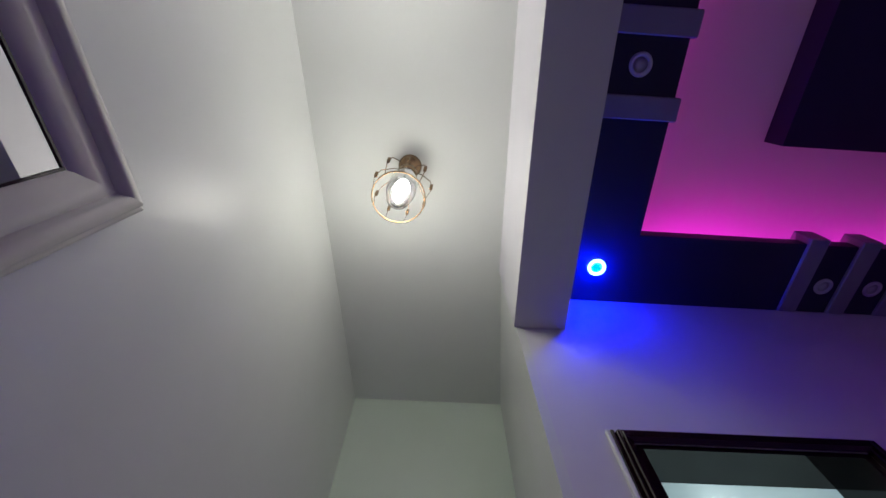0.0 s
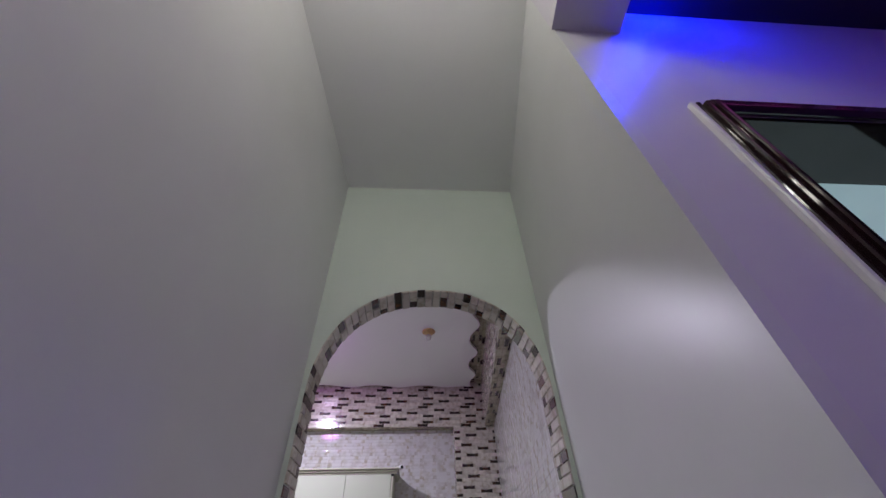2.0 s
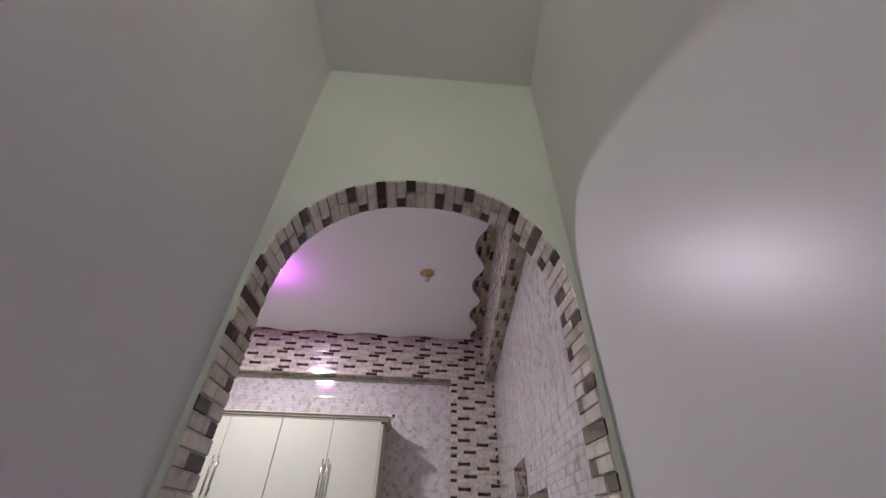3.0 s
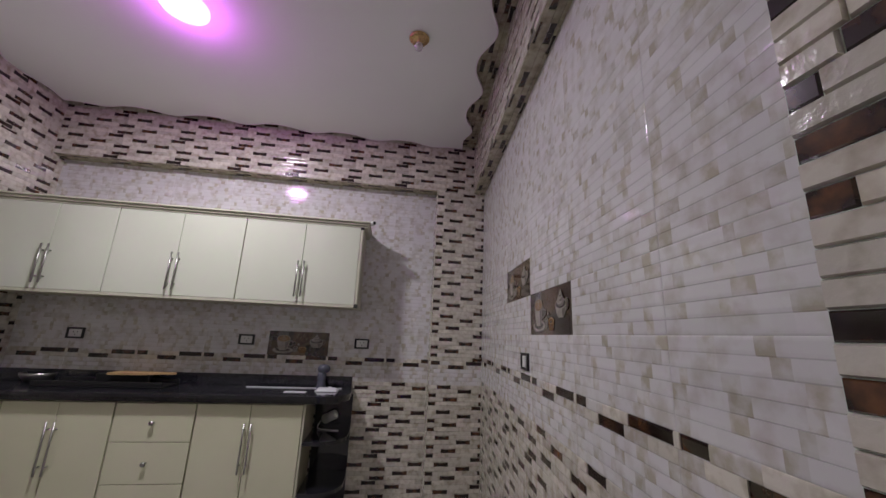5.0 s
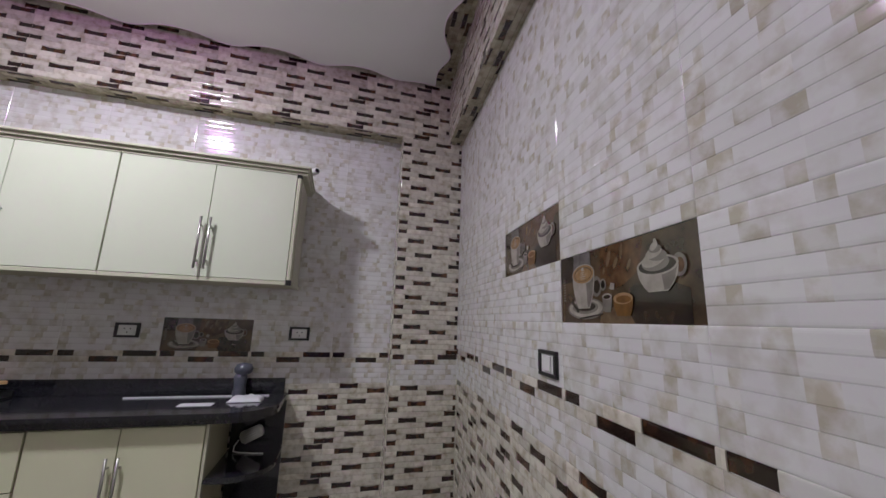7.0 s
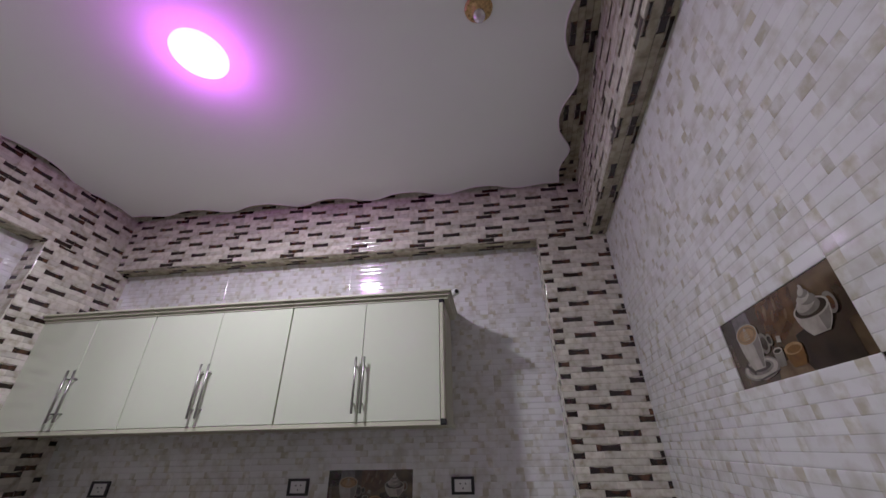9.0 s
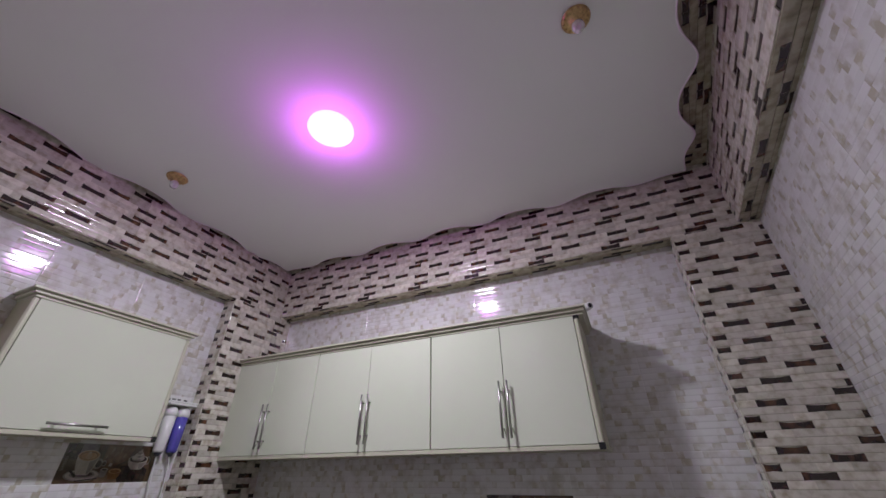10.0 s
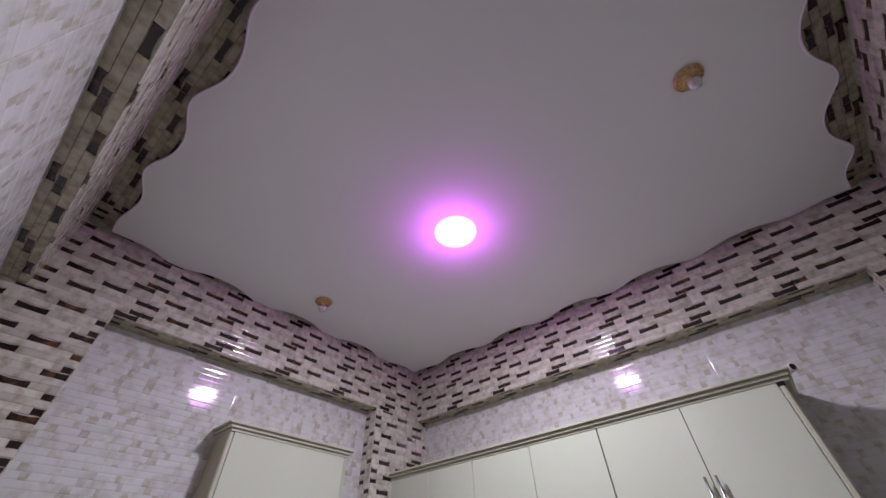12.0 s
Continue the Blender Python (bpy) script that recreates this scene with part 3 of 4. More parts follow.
for y in (3.48, 3.66):
    cyl(bm, (CX, y, CZ0 + 0.05), (CX + 0.028, y, CZ0 + 0.05), 0.0045, seg=8)
part("handle", bm, CHROME, d, "brushed steel bar handle", smooth=True)
bm = bmesh.new()
for dx, za, zb in ((0.004, 2.178, 2.194), (0.018, 2.1945, 2.212), (0.034, 2.2125, 2.226)):
    box(bm, KL, CY0 - dx, za, CX + dx, CY1 + dx, zb, 0.003)
part("cornice", bm, ALU, e, "stepped cream cornice")
bm = bmesh.new()
for y in (CY0 - 0.004, CY1 - 0.020):
    box(bm, CX - 0.022, y, CZ0 + 0.02, CX + 0.001, y + 0.024, CZ1 - 0.013, 0.006)
box(bm, CX - 0.03, CY0, CZ0 - 0.004, CX - 0.001, CY1, CZ0 + 0.016, 0.002)
part("edge_profile", bm, ALU, e, "cream aluminium profile")
for y in (CY0 - 0.006, CY1 - 0.022):
    boxed("corner_cap", (CX - 0.026, y, CZ0 - 0.006, CX + 0.004, y + 0.028, CZ0 + 0.022), BLACKP, e, 0.003, "black plastic corner cap")

# base units
YF, ZT = 4.40, 0.825


def base_unit(x0, x1, kind, label):
    e = base("base_cabinet", (x0 + x1) / 2, KF - 0.001, 0, label, "kitchen cabinet", "base cabinets")
    boxed("body", (x0, YF + 0.02, 0.08, x1, KF - 0.001, ZT), CARCASS, e)
    boxed("plinth", (x0, YF + 0.06, 0, x1, KF - 0.001, 0.079), ALU, e)
    if kind == "doors":
        xm = (x0 + x1) / 2
        for a, b, hx in ((x0 + 0.004, xm - 0.0015, xm - 0.022), (xm + 0.0015, x1 - 0.004, xm + 0.022)):
            d = boxed("door", (a, YF, 0.09, b, YF + 0.018, ZT - 0.012), CABINET_B, e, 0.002)
            bm = bmesh.new()
            bar_handle(bm, hx, YF, 0.40, 0.70)
            part("handle", bm, CHROME, d, "brushed steel bar handle", smooth=True)
    else:
        zs = [0.09, 0.34, 0.580, ZT - 0.012]
        for a, b in zip(zs, zs[1:]):
            d = boxed("drawer", (x0 + 0.004, YF, a + 0.002, x1 - 0.004, YF + 0.018, b - 0.002), CABINET_B, e, 0.002)
            bm = bmesh.new()
            xm, zm = (x0 + x1) / 2, (a + b) / 2
            cyl(bm, (xm, YF, zm), (xm, YF - 0.018, zm), 0.006, seg=10)
            cyl(bm, (xm, YF - 0.018, zm), (xm, YF - 0.028, zm), 0.012, 0.015, seg=14)
            part("knob", bm, CHROME, d, "round steel knob", smooth=True)
    return e


base_unit(-1.158, -0.485, "doors", "closed cream two-door base cabinet with steel handles under black granite")
base_unit(-1.637, -1.160, "drawers", "cream base cabinet with three drawers and round steel knobs, closed")
base_unit(-2.27, -1.640, "doors", "closed cream two-door base cabinet with steel handles under black granite")
base_unit(-2.824, -2.273, "doors", "closed cream two-door base cabinet with steel handles under black granite")
boxed("end_profile", (-0.484, YF + 0.002, 0.0, -0.473, YF + 0.03, ZT), ALU, bpy.data.objects["base_cabinet"])


def rounded_end(x0, x1, y0, y1, r, n=10):
    """A slab outline whose front right corner is rounded."""
    o = [(x0, y1), (x0, y0)]
    for i in range(n + 1):
        a = -math.pi / 2 + math.pi / 2 * i / n
        o.append((x1 - r + r * math.cos(a), y0 + r + r * math.sin(a)))
    return o + [(x1, y1)]


e = base("worktop", -1.6, KF, 0.735, "polished black granite worktop with a rounded end and a low upstand", "worktop")
bm = bmesh.new()
prism(bm, rounded_end(KL, -0.192, 4.35, KF - 0.001, 0.22), 0.852, 0.875)
prism(bm, rounded_end(KL, -0.199, 4.363, KF - 0.001, 0.215), 0.826, 0.8515)
bmesh.ops.bevel(bm, geom=[ed for ed in bm.edges if abs(ed.verts[0].co.z - ed.verts[1].co.z) < 1e-5], offset=0.006, segments=2, affect="EDGES")
part("slab", bm, GRANITE, e)
boxed("upstand", (KL, KF - 0.022, 0.8755, -0.212, KF - 0.001, 0.958), GRANITE, e, 0.003)

e = base("corner_shelf", -0.35, KF, 0, "open black granite end shelves with rounded corners", "shelf")
for z in (0.245, 0.555):
    bm = bmesh.new()
    prism(bm, rounded_end(-0.472, -0.190, 4.40, KF - 0.001, 0.20), z, z + 0.026)
    bmesh.ops.bevel(bm, geom=[ed for ed in bm.edges if abs(ed.verts[0].co.z - ed.verts[1].co.z) < 1e-5], offset=0.007, segments=2, affect="EDGES")
    part("shelf", bm, GRANITE, e)
bm = bmesh.new()
box(bm, -0.472, KF - 0.02, 0.272, -0.192, KF - 0.001, 0.554)
box(bm, -0.472, KF - 0.02, 0.582, -0.192, KF - 0.001, 0.825)
box(bm, -0.472, KF - 0.02, 0, -0.192, KF - 0.001, 0.244)
part("back_panel", bm, GRANITE, e)

# things on the worktop and shelves
THINGS0 = set(bpy.data.objects)
e = base("jar", -0.44, 4.80, 0.838, "small smoky blue plastic jar with a round lid on the worktop", "jar")
bm = bmesh.new()
lathe(bm, [(0.0, 0.0), (0.034, 0.0), (0.036, 0.01), (0.030, 0.05), (0.036, 0.10), (0.030, 0.118)], (-0.44, 4.80, 0.8385), 18)
part("jar_body", bm, JARM, e)
bm = bmesh.new()
lathe(bm, [(0.034, 0.118), (0.046, 0.13), (0.050, 0.15), (0.040, 0.172), (0.0, 0.182)], (-0.43, 4.80, 0.8385), 18)
part("lid", bm, JARM, e, "rounded lid")


def cloth(name, x, y, z, w, d, h, mat, label, category, seed):
    bm = bmesh.new()
    n = 12
    g = [[None] * (n + 1) for _ in range(n + 1)]
    for i in range(n + 1):
        for j in range(n + 1):
            u, v = i / n, j / n
            ed = min(u, v, 1 - u, 1 - v)
            hh = h * min(1, ed * 5) * (0.45 + 0.9 * abs(noise.noise(Vector((u * 4 + seed, v * 4, seed)))))
            wob = 0.08 * noise.noise(Vector((u * 3, v * 3, seed + 5)))
            g[i][j] = bm.verts.new((x + (u - 0.5 + wob) * w, y + (v - 0.5 + wob) * d, z + 0.001 + hh))
    for i in range(n):
        for j in range(n):
            bm.faces.new((g[i][j], g[i + 1][j], g[i + 1][j + 1], g[i][j + 1])).smooth = True
    ob = finish(name, bm, mat)
    md = ob.modifiers.new("thick", "SOLIDIFY")
    md.thickness, md.offset = 0.002, 1
    return tagged(ob, label, category)


cloth("folded_cloth", -0.375, 4.68, 0.8385, 0.16, 0.12, 0.03, PAPER, "crumpled pale cloth lying on the black worktop", "cloth", 3)
tagged(boxed("paper_sheet", (-0.66, 4.56, 0.8385, -0.51, 4.63, 0.840), PAPER), "white paper slip lying on the black worktop", "paper")
tagged(boxed("trim_strip", (-0.98, 4.78, 0.8385, -0.28, 4.795, 0.844), PAPER), "long thin white strip lying on the worktop", "strip")
e = base("cutting_board", -1.72, 4.845, 0.83, "light wooden cutting board with a short handle resting on black trays", "cutting board")
bm = bmesh.new()
prism(bm, [(-1.90, 4.72), (-1.68, 4.74), (-1.60, 4.80), (-1.52, 4.81), (-1.50, 4.83), (-1.52, 4.85), (-1.60, 4.855), (-1.68, 4.865), (-1.90, 4.86)], 0.910, 0.924)
part("board", bm, WOODB, e)
e = base("tray", -1.98, 4.80, 0.838, "shallow black tray lying on the worktop", "tray")
bm = bmesh.new()
box(bm, -2.28, 4.62, 0.8385, -1.48, 4.86, 0.848, 0.003)
box(bm, -2.28, 4.62, 0.8485, -1.48, 4.635, 0.876, 0.003)
box(bm, -2.28, 4.845, 0.8485, -1.48, 4.86, 0.876, 0.003)
part("tray_body", bm, BLACKP, e)
tagged(boxed("black_box", (-2.02, 4.80, 0.849, -1.66, 4.84, 0.909), BLACKP, bevel=0.006), "flat black box lying on the tray", "box")
e = base("kettle", -2.40, 4.86, 0.838, "low shiny steel dish on the worktop", "dish")
bm = bmesh.new()
lathe(bm, [(0.0, 0.0), (0.07, 0.0), (0.10, 0.04), (0.105, 0.06), (0.098, 0.06), (0.066, 0.008), (0.0, 0.007)], (-2.42, 4.86, 0.8385), 26)
part("dish_body", bm, CHROME, e)
e.name = "steel_dish"
e = base("spray_bottle", -0.345, 4.86, 0.571, "white plastic bottle lying tilted on the black shelf", "bottle")
bm = bmesh.new()
cyl(bm, (-0.40, 4.84, 0.630), (-0.30, 4.82, 0.680), 0.036, 0.034, 18)
bmesh.ops.bevel(bm, geom=bm.edges[:], offset=0.008, segments=2, affect="EDGES")
part("bottle_body", bm, SWITCHW, e, smooth=True)
bm = bmesh.new()
tube(bm, [(-0.415, 4.83, 0.625), (-0.43, 4.81, 0.600), (-0.43, 4.80, 0.577), (-0.40, 4.78, 0.575), (-0.33, 4.76, 0.574), (-0.27, 4.75, 0.574)], 0.004, 6)
part("cord", bm, SWITCHW, e, "thin white cord")

SHELF_THINGS = ("spray_bottle",)
for ob in [o for o in bpy.data.objects if o not in THINGS0 and o.parent is None]:
    ob.location += Vector((0, -0.055, 0.0105 if ob.name in SHELF_THINGS else 0.037))

# pipe stub over the cabinet
e = base("pipe_stub", -0.19, 4.63, 2.167, "short white plastic pipe piece lying on the wall cabinet", "pipe")
bm = bmesh.new()
cyl(bm, (-0.26, 4.70, 2.188), (-0.132, 4.535, 2.188), 0.020, seg=20)
part("pipe", bm, SWITCHW, e, smooth=True)
bm = bmesh.new()
cyl(bm, (-0.1325, 4.5357, 2.188), (-0.1305, 4.533, 2.188), 0.013, seg=20)
part("bore", bm, BLACKP, e, "dark open end")


# ---- sockets, photo tiles, filter ----
def socket(m, sw=False):
    e = new("wall_socket" if not sw else "light_switch")
    e.matrix_world = m
    tagged(e, "white wall socket in a black rectangular frame on tiles" if not sw else "white rocker switch in a black frame on tiles", "socket" if not sw else "switch", "framed sockets")
    bm = bmesh.new()
    for x0, y0, x1, y1 in ((-0.060, -0.040, 0.060, -0.028), (-0.060, 0.028, 0.060, 0.040), (-0.060, -0.028, -0.044, 0.028), (0.044, -0.028, 0.060, 0.028)):
        box(bm, x0, y0, 0.006, x1, y1, 0.019, 0.002)
    f = finish("socket_frame", bm, BLACKP)
    f.parent = e
    bm = bmesh.new()
    box(bm, -0.044, -0.028, 0.006, 0.044, 0.028, 0.013)
    f = finish("plate", bm, SWITCHW)
    f.parent = e
    bm = bmesh.new()
    if sw:
        box(bm, -0.022, -0.024, 0.0135, 0.022, 0.024, 0.018, 0.002)
        f = finish("rocker", bm, SWITCHW)
    else:
        for a, b in ((-0.014, 0.008), (0.014, 0.008), (0.0, -0.012)):
            cyl(bm, (a, b, 0.013), (a, b, 0.0136), 0.004, seg=8)
        f = finish("pin_holes", bm, BLACKP)
    f.parent = e
    return e


FACE_Y = lambda x, y, z: Matrix(((1, 0, 0, x), (0, 0, -1, y), (0, 1, 0, z), (0, 0, 0, 1)))      # faces -y
FACE_X = lambda x, y, z: Matrix(((0, 0, -1, x), (-1, 0, 0, y), (0, 1, 0, z), (0, 0, 0, 1)))     # faces -x
FACE_XP = lambda x, y, z: Matrix(((0, 0, 1, x), (1, 0, 0, y), (0, 1, 0, z), (0, 0, 0, 1)))      # faces +x
for x in (-0.161, -1.069, -2.285):
    socket(FACE_Y(x, KF + 0.002, 1.220))
m = FACE_X(right(3.388) + 0.002, 3.388, 1.210)
socket(Matrix.Translation(m.translation) @ Matrix.Rotation(-math.atan(SLOPE), 4, "Z") @ m.to_3x3().to_4x4(), True)

e = base("water_filter", KL, 4.17, 1.5, "wall-hung water filter with one white and one blue canister", "water filter")
bm = bmesh.new()
box(bm, KL, 4.05, 1.800, KL + 0.006, 4.235, 1.868, 0.002)
box(bm, KL + 0.007, 4.05, 1.800, KL + 0.095, 4.235, 1.812, 0.003)
box(bm, KL + 0.089, 4.05, 1.813, KL + 0.095, 4.235, 1.826, 0.002)
part("bracket", bm, SWITCHW, e)
for y in (4.070, 4.105, 4.140, 4.185):
    boxed("slot", (KL + 0.0065, y, 1.834, KL + 0.0085, y + 0.022, 1.848), BLACKP, e, label="dark slot")
for y, mt, lb in ((4.100, SWITCHW, "white canister"), (4.180, FILTERB, "blue canister")):
    bm = bmesh.new()
    lathe(bm, [(0.0, 0.0), (0.026, 0.0), (0.031, 0.012), (0.034, 0.10), (0.036, 0.205)], (KL + 0.055, y, 1.53), 24)
    c = part("canister", bm, mt, e, lb)
    bm = bmesh.new()
    lathe(bm, [(0.037, 0.205), (0.040, 0.207), (0.040, 0.225), (0.037, 0.240), (0.026, 0.254), (0.012, 0.262), (0.0, 0.264)], (KL + 0.055, y, 1.53), 24)
    part("cap", bm, SWITCHW, c, "white domed screw cap", smooth=True)
    bm = bmesh.new()
    lathe(bm, [(0.0, -0.022), (0.010, -0.021), (0.016, -0.008), (0.024, -0.001)], (KL + 0.055, y, 1.53), 20)
    part("drain_cap", bm, JARM, c, "dark rounded bottom")
bm = bmesh.new()
tube(bm, [(KL + 0.055, 4.100, 1.51), (KL + 0.05, 4.11, 1.44), (KL + 0.03, 4.15, 1.2), (KL + 0.02, 4.15, 0.9)], 0.004, 6)
tube(bm, [(KL + 0.055, 4.180, 1.51), (KL + 0.05, 4.20, 1.45), (KL + 0.03, 4.22, 1.2), (KL + 0.02, 4.22, 0.9)], 0.004, 6)
part("hose", bm, SWITCHW, e, "thin white hose")

# ---- wall tiles ----
TW, TH, BH = 0.50, 0.20, 0.19
rnd = random.Random(4)


def plain_rows(seed):
    """Six rows of long white bricks broken by short beige ones: (x0, x1, material)."""
    q = random.Random(seed)
    rows = []
    for r in range(6):
        x, row = -q.uniform(0.0, 0.09), []
        while x < TW:
            w = q.uniform(0.055, 0.105)
            row.append((max(x, 0), min(x + w, TW), 0))
            x += w
            b = q.uniform(0.022, 0.050)
            if x < TW and x + b > 0:
                row.append((max(x, 0), min(x + b, TW), 1 if q.random() < 0.88 else 0))
            x += b
        row = [p for p in row if p[1] - p[0] > 0.018]
        row[0], row[-1] = (0, *row[0][1:]), (row[-1][0], TW, row[-1][2])
        rows.append(row)
    return rows


def mosaic_rows():
    """Six rows of cream bricks with the dark ones of the pattern, from the top."""
    dark = [[(0.070, 0.190)], [(0.252, 0.372)], [(0.0, 0.063), (0.438, 0.50)], [(0.125, 0.25)], [(0.0, 0.060), (0.438, 0.50)], [(0.378, 0.495)]]
    rows = []
    for r, ds in enumerate(dark):
        cuts, row, x = [0.10, 0.22, 0.34, 0.46], [], 0.0
        shift = (0.0, 0.05, -0.03, 0.03, 0.06, -0.02)[r]
        cuts = sorted(c + shift for c in cuts)
        for a, b in ds + [(TW, TW)]:
            while x < a - 1e-6:
                nx = min([c for c in cuts if c > x + 0.03] + [a])
                nx = min(nx, a)
                if a - nx < 0.02:
                    nx = a
                row.append((x, nx, 0))
                x = nx
            if b > a:
                row.append((a, b, 1))
                x = b
        rows.append(row)
    return rows


def pillow(bm, x0, x1, z0, z1, slot, h, left=False, right_=False, low=False, high=False, chamfer=0.0016):
    """A stretch of a moulded row: flat glazed face, a fine chamfer along its lower edge, and the rounded rim where the tile ends."""
    rim = ((0.0, -0.0015), (0.0014, -0.0007), (0.0036, -0.0002), (0.0070, 0.0))
    foot = ((0.0, -chamfer), (0.0022, -chamfer * 0.22), (0.0085, 0.0))
    xs = ([(x0 + a, b) for a, b in rim] if left else [(x0, 0.0)]) + ([(x1 - a, b) for a, b in reversed(rim)] if right_ else [(x1, 0.0)])
    zs = ([(z0 + a, b) for a, b in rim] if low else [(z0 + a, b) for a, b in foot]) + ([(z1 - a, b) for a, b in reversed(rim)] if high else [(z1, 0.0)])
    if x1 - x0 < 0.016:
        xs = [(x0, 0.0), (x1, 0.0)]
    if z1 - z0 < 0.017:
        zs = [(z0, 0.0), (z1, 0.0)]
    g = [[bm.verts.new((x, z, h + min(a, b))) for x, a in xs] for z, b in zs]
    for r0, r1 in zip(g, g[1:]):
        for k in range(len(xs) - 1):
            bm.faces.new((r0[k], r0[k + 1], r1[k + 1], r1[k])).material_index = slot
    for r, flip in ((g[0], False), (g[-1], True)):
        for k in range(len(xs) - 1):
            a, b = r[k], r[k + 1]
            c, d = bm.verts.new((b.co.x, b.co.y, 0.001)), bm.verts.new((a.co.x, a.co.y, 0.001))
            bm.faces.new((a, d, c, b) if not flip else (a, b, c, d)).material_index = slot
    for k, flip in ((0, True), (-1, False)):
        col = [r[k] for r in g]
        lo = [bm.verts.new((v.co.x, v.co.y, 0.001)) for v in col]
        for i in range(len(col) - 1):
            q = (col[i], col[i + 1], lo[i + 1], lo[i]) if flip else (col[i], lo[i], lo[i + 1], col[i + 1])
            bm.faces.new(q).material_index = slot


def photo_picture(bm):
    """The printed still life of a photo tile, as flat pieces in thin layers: two cups, saucer, glass, table."""
    level = [0.0012]

    def shape(pts, slot):
        level[0] += 0.00006
        bm.faces.new([bm.verts.new((x, z, level[0])) for x, z in pts]).material_index = slot

    def disc(cx, cz, rx, rz, slot, a0=0.0, a1=360.0, k=26, turn=0.0):
        c, s_ = math.cos(math.radians(turn)), math.sin(math.radians(turn))
        pts = []
        for i in range(k):
            a = math.radians(a0 + (a1 - a0) * i / (k if a1 - a0 > 359 else k - 1))
            x, z = rx * math.cos(a), rz * math.sin(a)
            pts.append((cx + x * c - z * s_, cz + x * s_ + z * c))
        shape(pts, slot)

    def bowl(cx, top, half, foot, bottom, slot):
        pts = [(cx - half, top)]
        for i in range(9):
            q = i / 8
            pts.append((cx - half + (half - foot) * q ** 2.2, top - (top - bottom) * q))
        for i in range(8, -1, -1):
            q = i / 8
            pts.append((cx + half - (half - foot) * q ** 2.2, top - (top - bottom) * q))
        shape(pts, slot)

    # ground: grey strip at the back, red-brown boards, warm gleams, darker table
    shape([(0.0, 0.12), (0.0, 0.2), (0.07, 0.2), (0.09, 0.12)], 5)
    shape([(0.07, 0.13), (0.075, 0.199), (0.155, 0.199), (0.16, 0.13)], 6)
    shape([(0.20, 0.10), (0.20, 0.199), (0.36, 0.199), (0.34, 0.12), (0.27, 0.085)], 7)
    for cx, cz, rx, rz, t in ((0.235, 0.165, 0.022, 0.007, 70), (0.262, 0.150, 0.016, 0.006, 60), (0.285, 0.176, 0.020, 0.005, 80), (0.215, 0.135, 0.010, 0.004, 75), (0.31, 0.14, 0.014, 0.005, 65)):
        disc(cx, cz, rx, rz, 8, turn=t)
    shape([(0.30, 0.0), (0.31, 0.085), (0.40, 0.10), (0.47, 0.07), (0.47, 0.0)], 5)
    shape([(0.19, 0.0), (0.20, 0.035), (0.29, 0.045), (0.32, 0.0)], 8)
    for i in range(9):
        shape([(0.012, 0.065 + i * 0.008), (0.026, 0.066 + i * 0.008), (0.026, 0.0695 + i * 0.008), (0.012, 0.0685 + i * 0.008)], 9)
    # saucer, spoon
    disc(0.125, 0.040, 0.088, 0.030, 9)
    disc(0.125, 0.041, 0.080, 0.025, 1)
    disc(0.125, 0.043, 0.062, 0.018, 9)
    disc(0.130, 0.045, 0.045, 0.012, 5)
    shape([(0.055, 0.060), (0.063, 0.068), (0.098, 0.034), (0.091, 0.028)], 5)
    shape([(0.100, 0.010), (0.205, 0.022), (0.206, 0.026), (0.100, 0.0145)], 5)
    # latte cup with handle and leaf pattern
    disc(0.182, 0.098, 0.024, 0.028, 9)
    disc(0.184, 0.097, 0.014, 0.018, 5)
    bowl(0.122, 0.138, 0.054, 0.028, 0.040, 1)
    shape([(0.135, 0.135), (0.174, 0.135), (0.166, 0.085), (0.149, 0.044), (0.140, 0.044)], 9)
    disc(0.122, 0.138, 0.055, 0.029, 1)
    disc(0.122, 0.138, 0.051, 0.026, 3)
    disc(0.122, 0.138, 0.044, 0.021, 8)
    disc(0.122, 0.137, 0.040, 0.018, 3)
    for k in range(5):
        w = 0.017 - 0.0028 * abs(k - 1)
        disc(0.122, 0.126 + 0.006 * k, w, 0.0022, 1, 180, 360, 12)
    disc(0.122, 0.153, 0.006, 0.005, 1)
    # small glass, sugar, amber glass
    disc(0.212, 0.100, 0.013, 0.016, 9)
    disc(0.212, 0.100, 0.008, 0.011, 5)
    bowl(0.226, 0.068, 0.019, 0.012, 0.028, 9)
    disc(0.226, 0.068, 0.019, 0.008, 1)
    disc(0.226, 0.067, 0.014, 0.005, 5)
    shape([(0.238, 0.086), (0.255, 0.083), (0.258, 0.099), (0.243, 0.102)], 1)
    bowl(0.285, 0.060, 0.034, 0.022, 0.018, 4)
    disc(0.285, 0.060, 0.034, 0.014, 3)
    disc(0.287, 0.058, 0.026, 0.009, 4)
    # cup of whipped cream
    disc(0.452, 0.118, 0.018, 0.024, 9)
    disc(0.454, 0.117, 0.010, 0.015, 7)
    bowl(0.395, 0.122, 0.056, 0.026, 0.068, 1)
    shape([(0.405, 0.118), (0.448, 0.118), (0.440, 0.092), (0.424, 0.072), (0.412, 0.070)], 9)
    disc(0.395, 0.124, 0.057, 0.022, 1)
    disc(0.395, 0.124, 0.051, 0.018, 5)
